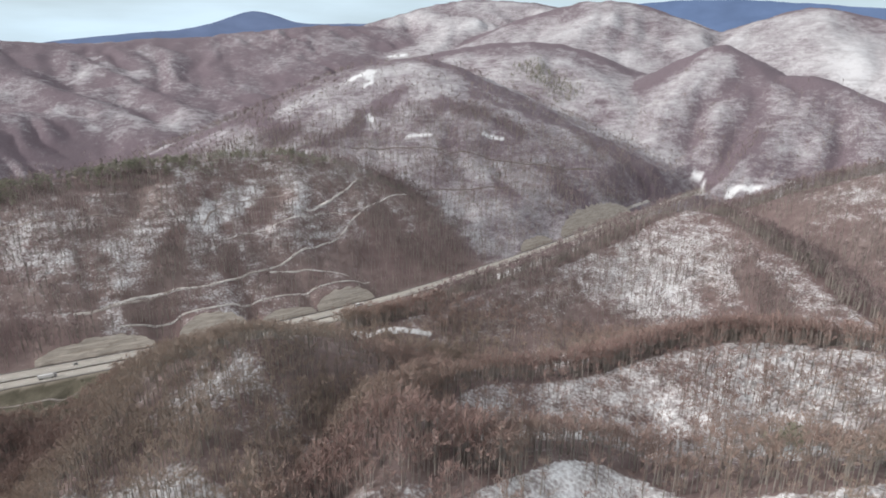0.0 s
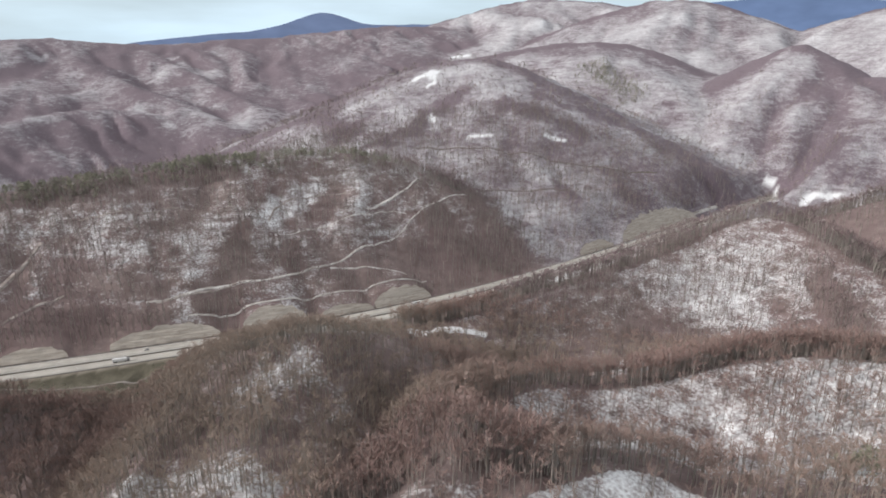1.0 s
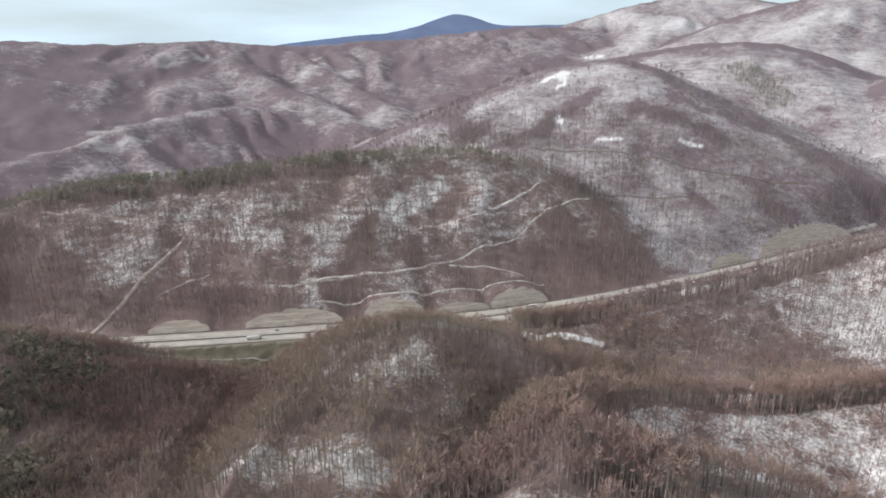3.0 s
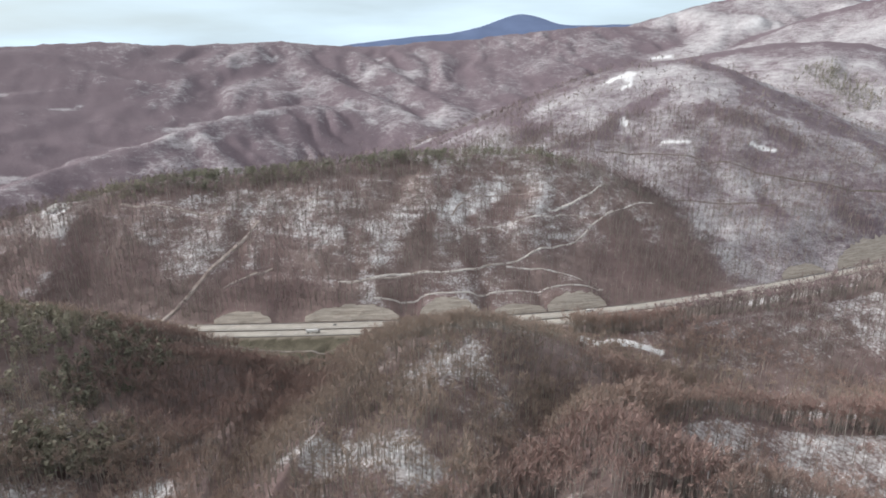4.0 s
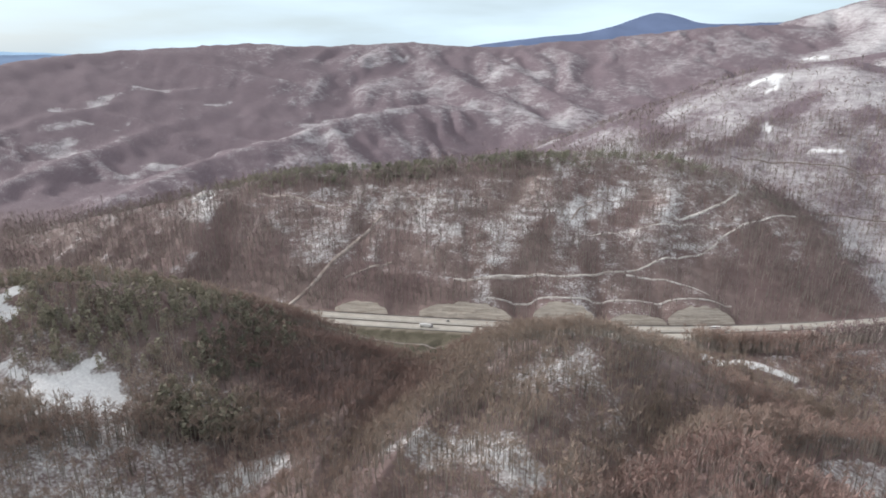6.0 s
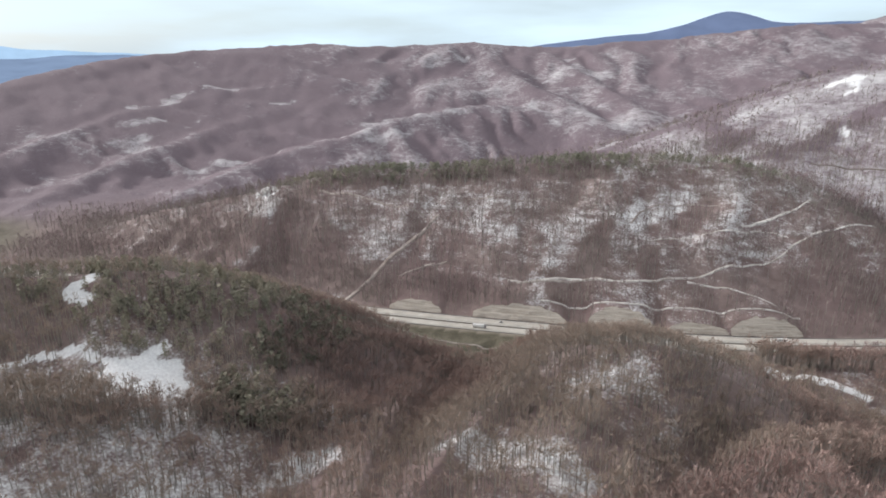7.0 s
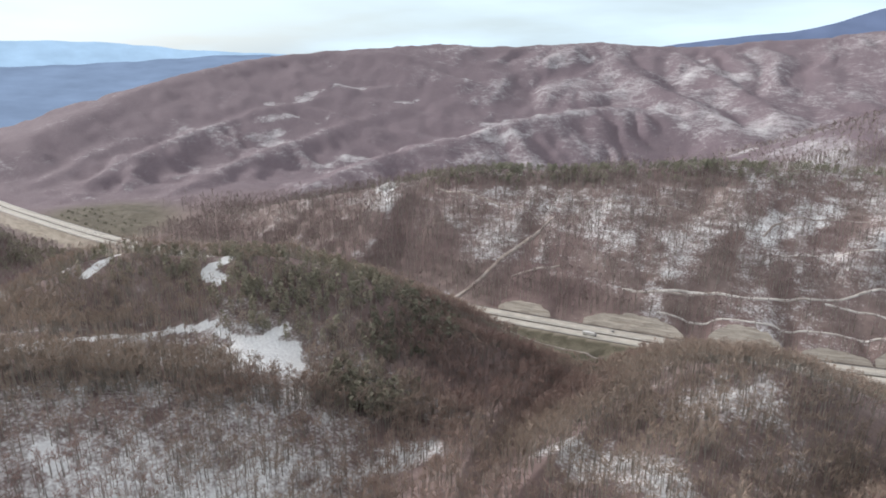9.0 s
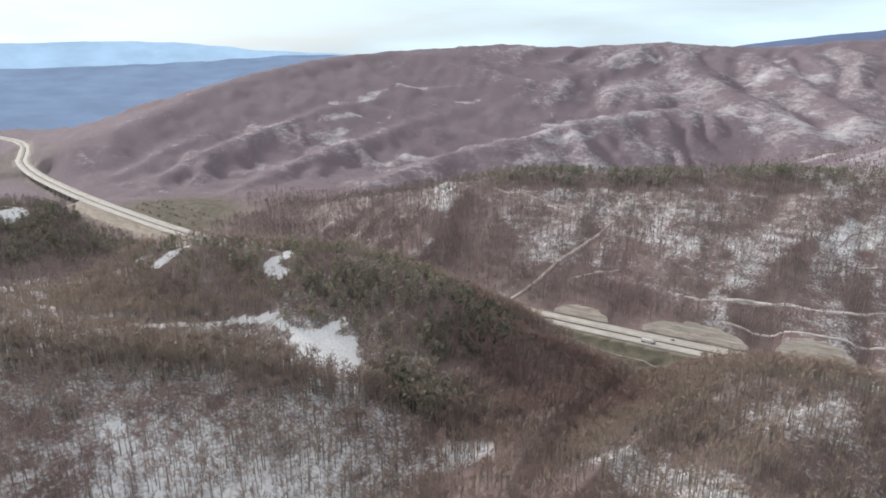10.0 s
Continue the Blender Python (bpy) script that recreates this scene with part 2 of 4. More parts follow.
# Each ridge: its crest from west to east, the slopes towards the south and north, the crest's roundness,
# the depth and spacing of its gullies, and how much snow lies on it.
RIDGES = {
    "mound": ([(-71, 252, 67), (-62, 265, 84), (-36, 283, 103), (-6, 282, 73), (23, 269, 62)], 0.62, 0.6, 6, 4, 60, 0.3),
    "dome": ([(-258, 362, 18), (-241, 368, 33), (-199, 384, 76), (-160, 399, 78), (-119, 408, 86), (-74, 393, 75), (-32, 369, 69)], 0.5, 0.56, 8, 8, 60, 0.28),
    "dome_spur": ([(-178, 380, 75), (-201, 352, 71), (-211, 316, 70), (-208, 281, 70), (-200, 245, 70), (-191, 213, 71), (-180, 187, 73), (-169, 164, 73)], 0.5, 0.72, 7, 4, 50, 0.2),
    "dome_face": ([(-140, 398, 84), (-146, 345, 76), (-140, 292, 74), (-132, 240, 72), (-120, 200, 70)], 0.45, 0.45, 12, 4, 50, 0.2),
    "spur_right": ([(27, 261, 81), (67, 292, 74), (100, 296, 62), (125, 278, 61), (170, 253, 65), (214, 238, 101)], 0.5, 0.5, 7, 4, 60, 0.38),
    "ridge_right": ([(-22, 339, 51), (19, 400, 58), (92, 420, 47), (166, 450, 52), (231, 449, 70), (315, 401, 84), (374, 361, 100)], 0.42, 0.5, 8, 6, 70, 0.335),
    "hill_right": ([(-102, 581, 13), (-49, 598, 15), (77, 686, 27), (237, 795, 43), (325, 839, 83), (369, 810, 82), (405, 690, 64), (418, 599, 39), (444, 529, 23)], 0.44, 0.45, 9, 8, 90, 0.27),
    "ridge_east": ([(406, 957, -6), (457, 945, 21), (514, 927, 51), (555, 903, 83), (611, 854, 137), (707, 707, 171)], 0.5, 0.45, 10, 10, 110, 0.2),
    "pine_hill": ([(-597, -63, 64), (-619, 30, 72), (-615, 78, 103), (-602, 126, 110), (-565, 169, 103), (-510, 230, 109), (-470, 267, 93), (-425, 300, 72), (-386, 333, 52), (-344, 363, 27), (-308, 381, 3)], 0.45, 0.55, 10, 6, 80, 0.17),
    "shoulder": ([(-423, -75, 117), (-419, -29, 96), (-411, 29, 86), (-392, 90, 73), (-365, 143, 49), (-340, 191, 39), (-303, 229, 26)], 0.42, 0.2, 14, 4, 70, 0.29),
    "dark_hill": ([(-985, -174, 116), (-999, -35, 85), (-1000, 17, 81), (-968, 59, 45), (-892, 121, 18)], 0.45, 0.45, 20, 6, 90, 0.05),
    "road_hill": ([(-1152, 253, -45), (-1185, 329, -28), (-1128, 410, -12), (-1014, 475, 31), (-901, 539, 60), (-829, 576, 80), (-712, 644, 115), (-573, 733, 119), (-468, 804, 134), (-362, 878, 141), (-228, 963, 138), (-143, 969, 108), (-55, 928, 54), (3, 880, 7)], 0.44, 0.45, 10, 13, 75, 0.235),
    "big_hill": ([(-852, 1173, 38), (-699, 1304, 62), (-572, 1387, 85), (-431, 1437, 131), (-304, 1520, 198), (-231, 1583, 252), (-95, 1647, 277), (6, 1600, 269), (99, 1497, 186), (212, 1434, 121), (327, 1361, 68), (427, 1270, 24), (481, 1197, -12)], 0.36, 0.45, 25, 22, 170, 0.33),
    "back_hill": ([(-161, 2144, 262), (126, 2246, 320), (410, 2212, 330), (535, 2082, 228), (667, 1938, 179)], 0.36, 0.4, 40, 30, 200, 0.26),
    "cone_hill": ([(498, 1782, 126), (681, 1881, 239), (796, 1867, 338), (849, 1756, 234), (959, 1640, 243), (1027, 1478, 173), (1171, 1301, 139)], 0.5, 0.5, 12, 26, 120, 0.25),
    "sunny_west": ([(-847, 3396, 279), (-677, 3485, 423), (-383, 3529, 415), (-19, 3600, 556), (345, 3583, 568), (588, 3552, 530)], 0.34, 0.3, 50, 45, 260, 0.33),
    "sunny_mid": ([(85, 2849, 290), (288, 2936, 400), (536, 2952, 493), (726, 2911, 521), (887, 2866, 479), (1100, 2737, 313)], 0.42, 0.3, 40, 45, 240, 0.33),
    "sunny_east": ([(1026, 2819, 251), (1119, 2784, 303), (1268, 2719, 371), (1441, 2631, 479), (1559, 2563, 443), (1637, 2454, 413), (1940, 2155, 356)], 0.36, 0.3, 40, 40, 240, 0.33),
    "west_ridge": ([(-1988, 222, 72), (-2161, 414, 125), (-2398, 706, 194), (-2492, 1039, 259), (-2494, 1273, 284), (-2432, 1579, 307), (-2317, 1906, 326)], 0.26, 0.3, 30, 18, 110, 0.05),
    "north_ridge": ([(-2317, 1906, 326), (-2143, 2128, 318), (-1980, 2320, 328), (-1842, 2494, 343), (-1568, 2651, 311), (-1309, 2788, 337), (-1066, 2890, 353), (-829, 2987, 383), (-599, 3093, 413), (-344, 3182, 412)], 0.28, 0.3, 30, 22, 110, 0.16),
    "long_spur": ([(-2161, 2008, 280), (-2212, 1548, 225), (-2228, 1133, 184), (-2114, 770, 129), (-1979, 536, 80), (-1819, 335, 36), (-1649, 189, 10)], 0.36, 0.36, 14, 24, 62, 0.06),
    "snowy_spur": ([(-1733, 2325, 249), (-1764, 2044, 230), (-1943, 1493, 175), (-1950, 1123, 148), (-1950, 905, 121), (-1845, 631, 78), (-1733, 449, 53), (-1565, 281, 17)], 0.4, 0.36, 10, 24, 62, 0.13),
    "middle_spur": ([(-1762, 2046, 201), (-1767, 1768, 170), (-1721, 1450, 119), (-1730, 1100, 89), (-1644, 848, 53), (-1569, 655, 35), (-1460, 491, 14), (-1352, 363, -4)], 0.4, 0.36, 10, 24, 62, 0.12),
    "round_spur": ([(-840, 1738, 68), (-940, 1788, 89), (-1094, 1792, 118), (-1196, 1739, 130), (-1253, 1623, 126), (-1280, 1404, 109), (-1299, 1232, 83), (-1249, 983, 34)], 0.4, 0.4, 16, 17, 66, 0.15),
    "low_spur": ([(-1298, 1098, 67), (-1298, 1002, 54), (-1275, 827, 37), (-1227, 673, 18), (-1183, 539, -1)], 0.4, 0.36, 10, 16, 60, 0.11),
    "plough_spur": ([(-1629, 2277, 271), (-1233, 2000, 178), (-1054, 1931, 144), (-862, 1805, 94), (-736, 1698, 57)], 0.44, 0.36, 10, 22, 60, 0.18),
    "birch_spur": ([(-1502, 2539, 295), (-1205, 2304, 229), (-996, 2129, 175), (-750, 1908, 113)], 0.44, 0.36, 10, 22, 60, 0.20),
    "bright_spur": ([(-1230, 2681, 316), (-1019, 2446, 232), (-805, 2208, 161), (-683, 2070, 130)], 0.44, 0.36, 10, 22, 60, 0.22),
    "stripe_spur": ([(-1014, 2824, 332), (-800, 2579, 257), (-570, 2290, 174)], 0.44, 0.36, 10, 22, 60, 0.23),
    "pale_spur": ([(-777, 2898, 363), (-555, 2693, 289), (-380, 2471, 214)], 0.44, 0.36, 10, 22, 60, 0.24),
    "head_spur": ([(-534, 2952, 388), (-362, 2776, 303), (-283, 2685, 256)], 0.44, 0.36, 10, 22, 60, 0.22),
}
RIDGES = {k: (rounded(v[0]), *v[1:]) for k, v in RIDGES.items()}

# The motorway's middle line, nearly level.
ROAD = rounded([(560, 1330, 0), (385, 1138, 0), (192, 934, 0), (51, 794, 0), (-57, 697, 0), (-168, 618, 0), (-312, 538, 0), (-490, 450, 0),
                (-740, 338, 0), (-1028, 206, 0), (-1195, 155, 0), (-1440, 88, 0), (-1767, 18, 0), (-2020, -8, 0), (-2160, 4, 0), (-2420, 14, 0), (-2600, -30, 0), (-2900, -160, 0)])
ROAD_HALF = 17.0
# The long range beyond the valley: its crest and the spurs that come down from it.
FAR_RIDGES = ("west_ridge", "north_ridge", "long_spur", "snowy_spur", "middle_spur", "round_spur", "low_spur",
              "plough_spur", "birch_spur", "bright_spur", "stripe_spur", "pale_spur", "head_spur")
STRIPED = FAR_RIDGES[7:]  # snow lies on one flank of these alone
WOODED_CRESTS = ("big_hill", "back_hill", "cone_hill", "sunny_west", "sunny_mid", "sunny_east")
# Ridges whose crests and north sides carry the thicker woods, with open snowy woods facing south: how open.
FRINGED = {"spur_right": 0.66, "ridge_right": 0.62, "hill_right": 0.68, "mound": 0.7, "ridge_east": 0.8, "shoulder": 1.0}
# Stream beds that join the valley from the south.
STREAMS = [rounded([(-185, 168, 66), (-209, 200, 52), (-230, 229, 42), (-253, 273, 32), (-268, 317, 24), (-287, 367, 15), (-306, 417, 6), (-312, 467, -2)]),
           rounded([(-76, 269, 58), (-78, 314, 52), (-74, 351, 48), (-64, 387, 46), (-44, 401, 44), (-25, 428, 38), (-27, 499, 22), (-80, 574, 2)]),
           rounded([(-378, 382, 15), (-356, 420, 2), (-340, 455, -5), (-332, 490, -7)])]
# Spurs that the cutting slices through, north of the road: length along it, half width, height.
SPURS = [(400, 118, 22), (585, 42, 9), (940, 39, 12), (1012, 33, 6.5), (1094, 36, 14), (1205, 54, 10.5), (1326, 32, 7.5)]
VIADUCT = (2400, 2850)

# Forest tracks, cut into the slopes and covered with snow and mud: half width, then the way.
TRACKS = {
    "main": (1.1, [(-377, 581), (-341, 598), (-321, 618), (-292, 636), (-253, 655), (-236, 678), (-207, 697), (-186, 720), (-163, 766), (-135, 802), (-126, 842), (-107, 878), (-57, 966)]),
    "upper": (0.9, [(-272, 728), (-240, 757), (-205, 776), (-161, 843), (-134, 844)]),
    "switchback": (1.6, [(-186, 818), (-159, 866), (-138, 918), (-132, 944)]),
    "branch": (0.9, [(-206, 693), (-157, 719), (-117, 728)]),
    "low": (1.0, [(-330, 579), (-279, 610), (-246, 624), (-224, 648), (-183, 670), (-143, 695), (-92, 735)]),
    "contour": (1.1, [(-298, 742), (-301, 789), (-275, 820), (-218, 847)]),
    "fire_break": (2.6, [(-531, 459), (-530, 505), (-525, 551), (-533, 604), (-528, 636)]),
    "gully_break": (1.4, [(-501, 527), (-487, 552), (-462, 572)]),
    "crest": (1.5, [(-723, 588), (-668, 599), (-620, 614), (-547, 627)]),
    "upper_crest": (1.1, [(-510, 675), (-454, 703), (-396, 742)]),
    "east": (3.0, [(266, 1069), (337, 1138), (418, 1225)]),
    "forest": (2.2, [(-179, 1192), (-92, 1188), (-16, 1188), (70, 1172), (123, 1164), (188, 1170), (293, 1201)]),
    "field": (1.6, [(-42, 1016), (34, 1035), (113, 1056)]),
    "far_west": (1.1, [(-367, 584), (-330, 604), (-300, 633), (-281, 641)]),
    "stream_bank": (1.2, [(-474, 412), (-420, 440), (-373, 462), (-330, 480), (-293, 500)]),
}
# Snow lying open where no trees grow: half width, then the way.
CLEARINGS = [
    (13, [(-432, 159), (-412, 173)]),
    (8, [(-406, 176), (-383, 189)]),
    (4, [(-461, 151), (-441, 160)]),
    (3, [(-430, 174), (-433, 194)]),
    (6, [(-384, 189), (-372, 196)]),
    (4, [(-484, 20), (-492, 35), (-497, 55)]),
    (3, [(-497, 55), (-504, 78), (-497, 98), (-494, 123), (-469, 151)]),
    (4.5, [(-541, 192), (-541, 178), (-533, 171), (-517, 173)]),
    (4, [(-606, 118), (-598, 98), (-592, 85)]),
    (5, [(-356, 16), (-342, 19)]),
    (4, [(-603, -13), (-577, 0)]),
    (15, [(-967, -38), (-988, -16)]),
    (10, [(-212, 1496), (-170, 1542), (-169, 1461)]),
    (4, [(-271, 2684), (-144, 2705)]),
    (5, [(-67, 1230), (-11, 1228)]),
    (4, [(-162, 1335), (-148, 1310)]),
    (5, [(85, 1252), (113, 1250)]),
    (4, [(-89, 582), (-48, 585), (-13, 589)]),
    (4, [(192, 294), (193, 286)]),
    (6, [(564, 1371), (579, 1357), (523, 1237)]),
    (6, [(590, 1251), (608, 1269), (656, 1262)]),
    (13, [(-816, 562), (-802, 556)]),
]
# Open strips of snow on the far range, along tracks and field edges.
FAR_SNOW = [
    [(-1986, 993), (-1994, 1070), (-2009, 1155)],
    [(-2004, 1189), (-1989, 1255)],
    [(-1450, 1383), (-1434, 1476), (-1278, 1433)],
    [(-1267, 1484), (-1229, 1587)],
    [(-1233, 1231), (-1216, 1335)],
    [(-1181, 1189), (-1154, 1225)],
    [(-1121, 1204), (-1083, 1203)],
    [(-1769, 954), (-1758, 1060)],
    [(-1738, 2035), (-1725, 2244)],
    [(-1490, 871), (-1445, 944)],
    [(-1354, 2482), (-1086, 2320)],
    [(-1814, 1643), (-1787, 1740)],
    [(-1799, 1292), (-1765, 1348)],
    [(-1977, 896), (-1963, 1039)],
    [(-1760, 519), (-1787, 576)],
    [(-1882, 591), (-1846, 703)],
    [(-1841, 813), (-1835, 950)],
    [(-1748, 751), (-1732, 799)],
    [(-1689, 742), (-1596, 805)],
    [(-1474, 827), (-1462, 930)],
    [(-1283, 2357), (-1092, 2291)],
    [(-1137, 1863), (-980, 1751)],
    [(-961, 1864), (-839, 1788)],
]
# Stands of their own: half width, how much snow lies there, how close the trees stand, then the way.
COVER = [
    (38, 0.0, 1.0, [(-423, 352), (-387, 375), (-314, 358), (-269, 332)]),
    (32, 0.02, 0.95, [(-379, 284), (-332, 294), (-284, 295)]),
    (26, 0.03, 1.0, [(-160, 381), (-197, 363), (-223, 340), (-231, 308), (-237, 270)]),
    (16, 0.06, 0.95, [(-203, 308), (-159, 308), (-129, 311)]),
    (20, 0.35, 0.5, [(-170, 354), (-145, 366), (-115, 376)]),
    (12, 0.36, 0.5, [(-201, 248), (-175, 265), (-138, 267), (-121, 261)]),
    (22, 0.05, 1.0, [(-95, 390), (-68, 376), (-47, 363)]),
    (13, 0.3, 0.6, [(-114, 341), (-91, 328)]),
    (14, 0.0, 1.0, [(-55, 269), (-40, 281), (-22, 281)]),
    (12, 0.0, 1.0, [(-14, 275), (4, 283)]),
    (22, 0.05, 1.0, [(11, 567), (-23, 462), (-33, 360)]),
    (20, 0.06, 0.95, [(-71, 383), (-44, 362)]),
    (22, 0.2, 0.9, [(-1, 600), (74, 658), (130, 701)]),
    (16, 0.05, 1.0, [(359, 685), (354, 624), (360, 584)]),
    (40, 0.36, 0.6, [(233, 721), (291, 706), (276, 655)]),
    (22, 0.39, 0.6, [(190, 411), (222, 399), (247, 384)]),
    (14, 0.03, 1.0, [(-439, 12), (-436, 53), (-423, 102), (-398, 128)]),
    (26, 0.1, 0.8, [(-582, 31), (-548, 74), (-515, 122)]),
    (9, 0.08, 0.85, [(-513, 35), (-513, 86), (-494, 133)]),
    (28, 0.2, 0.8, [(-352, 196), (-323, 225), (-271, 249)]),
    (14, 0.44, 0.5, [(-289, 178), (-281, 213)]),
    (16, 0.0, 1.0, [(-740, 552), (-703, 502), (-654, 443)]),
    (11, 0.02, 1.0, [(-318, 723), (-309, 662), (-309, 624)]),
    (8, 0.02, 1.0, [(-262, 713), (-241, 672)]),
    (22, 0.08, 1.0, [(-108, 1054), (-49, 956), (-11, 871), (27, 837)]),
    (28, 0.12, 0.95, [(-93, 844), (-51, 809), (-9, 800)]),
    (20, 0.1, 0.95, [(-530, 495), (-485, 523), (-435, 545), (-379, 559)]),
    (13, 0.0, 1.0, [(-317, 610), (-284, 590)]),
    (8, 0.0, 1.0, [(-215, 643), (-196, 614)]),
    (13, 0.1, 1.0, [(-742, 594), (-677, 630), (-555, 709), (-448, 787), (-382, 822)]),
    (40, 0.12, 0.9, [(-838, 452), (-717, 454)]),
    (25, 0.1, 0.9, [(-652, 513), (-587, 497)]),
    (19, 0.37, 0.4, [(-294, 724), (-294, 784), (-259, 846)]),
    (20, 0.27, 0.6, [(-548, 647), (-493, 677), (-435, 672)]),
    (22, 0.23, 0.7, [(-454, 597), (-390, 601), (-377, 633)]),
    (20, 0.27, 0.6, [(-226, 751), (-162, 790)]),
    (17, 0.27, 0.6, [(-224, 892), (-161, 942)]),
    (17, 0.25, 0.65, [(-635, 565), (-577, 577)]),
    (13, 0.27, 0.65, [(-429, 753), (-389, 747)]),
    (20, 0.26, 0.65, [(-484, 686), (-440, 699)]),
    (20, 0.1, 0.8, [(-254, 1210), (-178, 1301), (-103, 1411)]),
    (28, 0.12, 0.8, [(-416, 1411), (-328, 1243)]),
    (22, 0.12, 0.8, [(-7, 1345), (104, 1314), (156, 1293)]),
    (20, 0.1, 0.8, [(69, 1427), (142, 1383), (269, 1391)]),
    (24, 0.0, 0.9, [(615, 1349), (723, 1427)]),
    (14, 0.12, 0.8, [(95, 1078), (120, 1029)]),
    (13, 0.12, 0.8, [(186, 1154), (217, 1080)]),
    (26, 0.28, 0.5, [(-25, 1097), (44, 1052)]),
    (16, 0.33, 0.4, [(120, 1131), (181, 1121)]),
    (12, 0.42, 0.3, [(342, 1621), (388, 1452)]),
    (110, 0.02, 1.0, [(-1000, -90), (-985, 50)]),
]


def base_height(x, y):
    """The hills without the motorway; also the snow that suits each place."""
    r = np.hypot(x, y)
    floor_z = -8 + 0.02 * np.clip(700 - r, 0, 700) + 5 * fbm(x, y, 180, 3) * smooth(100, 900, r)
    heights = [floor_z]
    snows = [0.10 + 0.14 * smooth(850, 1150, y)]
    # Share of painted haze, and of growth over the snow, rising with distance.
    haze_brushes = [smooth(1150, 1500, r)]
    for key, (crest, south, north, top, gully, spacing, snow) in RIDGES.items():
        far = spacing >= 120 or key in FAR_RIDGES
        z, d, turn = hill(crest, x, y, south, north, top)
        ux, uy = crest[-1][0] - crest[0][0], crest[-1][1] - crest[0][1]
        n = math.hypot(ux, uy)
        u, v = (x * ux + y * uy) / n, (y * ux - x * uy) / n
        warp = 0.55 * fbm(x, y, spacing * 2.0, 2)
        cut = np.abs(value_noise(u / spacing + warp, v / (spacing * 4) + 3.7))
        fine = np.abs(value_noise(u / spacing * 2.7 + warp * 1.5 + 31, v / (spacing * 1.6) + 3.7))
        down = smooth(top * 0.3, top + spacing * 1.2, d)
        heights.append(z - gully * ((0.4 - cut) * 1.6 + (0.35 - fine) * 0.5) * down)
        haze_brushes.append(np.full(x.shape, 1.0 if far else 0.0))
        snows.append(snow + (0.26 * (cut - 0.3) + 0.14 * (fine - 0.3)) * down * (0.5 if key in FAR_RIDGES else 0.9 if far else 0.65 if key == "road_hill" else 1.0) + (0.10 * fbm(x, y, 130, 3) if key in FAR_RIDGES else 0.11 * fbm(x, y, 110, 4) if far else 0.05 * fbm(x, y, 60, 3))
                     - (0.22 * smooth(0.45, 0.25, turn) * smooth(60, 40, d) if key in FRINGED and key != "shoulder" else 0)
                     - (0.22 * smooth(80, 25, d + 20 * fbm(x, y, 90, 2)) if key in WOODED_CRESTS else 0)
                     + (0.16 * (turn - 0.45) * down if key in STRIPED else 0)
                     + (0.06 * smooth(45, 8, d + 25 * fbm(x, y, 120, 3)) if key.endswith("_spur") and far and key not in STRIPED else 0))
    h = np.stack(heights)
    peak = h.max(0)
    w = np.exp((h - peak) / 5.0)
    snow = (w * np.stack(snows)).sum(0) / w.sum(0)
    z = peak + 5.0 * np.log(w.sum(0)) - 1.0
    haze_brush = (w * np.stack(haze_brushes)).sum(0) / w.sum(0)
    for bed in STREAMS:  # gorges cut by streams on their way to the valley
        d, run, _ = along(bed, x, y)
        s = np.r_[0, np.cumsum([math.hypot(q[0] - p[0], q[1] - p[1]) for p, q in zip(bed[:-1], bed[1:])])]
        sides = np.interp(run, s, [p[2] for p in bed]) + 0.6 * (np.sqrt(d * d + 9) - 3)
        z = np.where(d < 150, np.minimum(z, sides), z)
        snow = snow - 0.12 * smooth(75, 20, d)
    return z + fbm(x, y, 40, 3) * (0.8 + 0.0012 * r), snow, haze_brush


def within(way, reach, x, y):
    """The points that lie near a line, and how far off each is."""
    px, py = [p[0] for p in way], [p[1] for p in way]
    near = np.flatnonzero((x > min(px) - reach) & (x < max(px) + reach) & (y > min(py) - reach) & (y < max(py) + reach))
    return near, along(way, x[near], y[near])[0] if len(near) else near


def opened(x, y):
    """1 inside the clearings, with ragged edges."""
    out = np.zeros_like(x)
    rag = fbm(x, y, 14, 3)
    for half, way in CLEARINGS:
        near, d = within(way, half * 3, x, y)
        if len(near):
            d = d + rag[near] * half * 0.8
            out[near] = np.maximum(out[near], smooth(half * 1.35, half * 0.6, d) * (1.0 if half >= 12 else 0.85))
    return out


def cover(x, y):
    """Where a stand of its own grows: its weight, its snow and how close its trees stand."""
    weight, snow, close = np.zeros_like(x), np.zeros_like(x), np.zeros_like(x)
    rag = fbm(x, y, 30, 4)
    for half, lying, thick, way in COVER:
        near, d = within(way, half * 2.4, x, y)
        if len(near):
            w = smooth(half * 1.75, half * 0.2, d + rag[near] * half * 0.8)
            weight[near] = np.maximum(weight[near], w)
            snow[near] += (lying - snow[near]) * w
            close[near] += (thick - close[near]) * w
    return weight, snow / np.maximum(weight, 1e-3), close / np.maximum(weight, 1e-3)


def spur_height(run):
    """How high the cutting has sliced into the slope, along the road."""
    spur = np.zeros_like(run)
    for s, half, high in SPURS:
        spur = np.maximum(spur, high * np.clip(1 - ((run - s) / half) ** 2, 0, 1) ** 0.55)
    return spur


def bank_step(run):
    """How far up the slope the cut face reaches, measured away from the road."""
    return spur_height(run) / 0.95


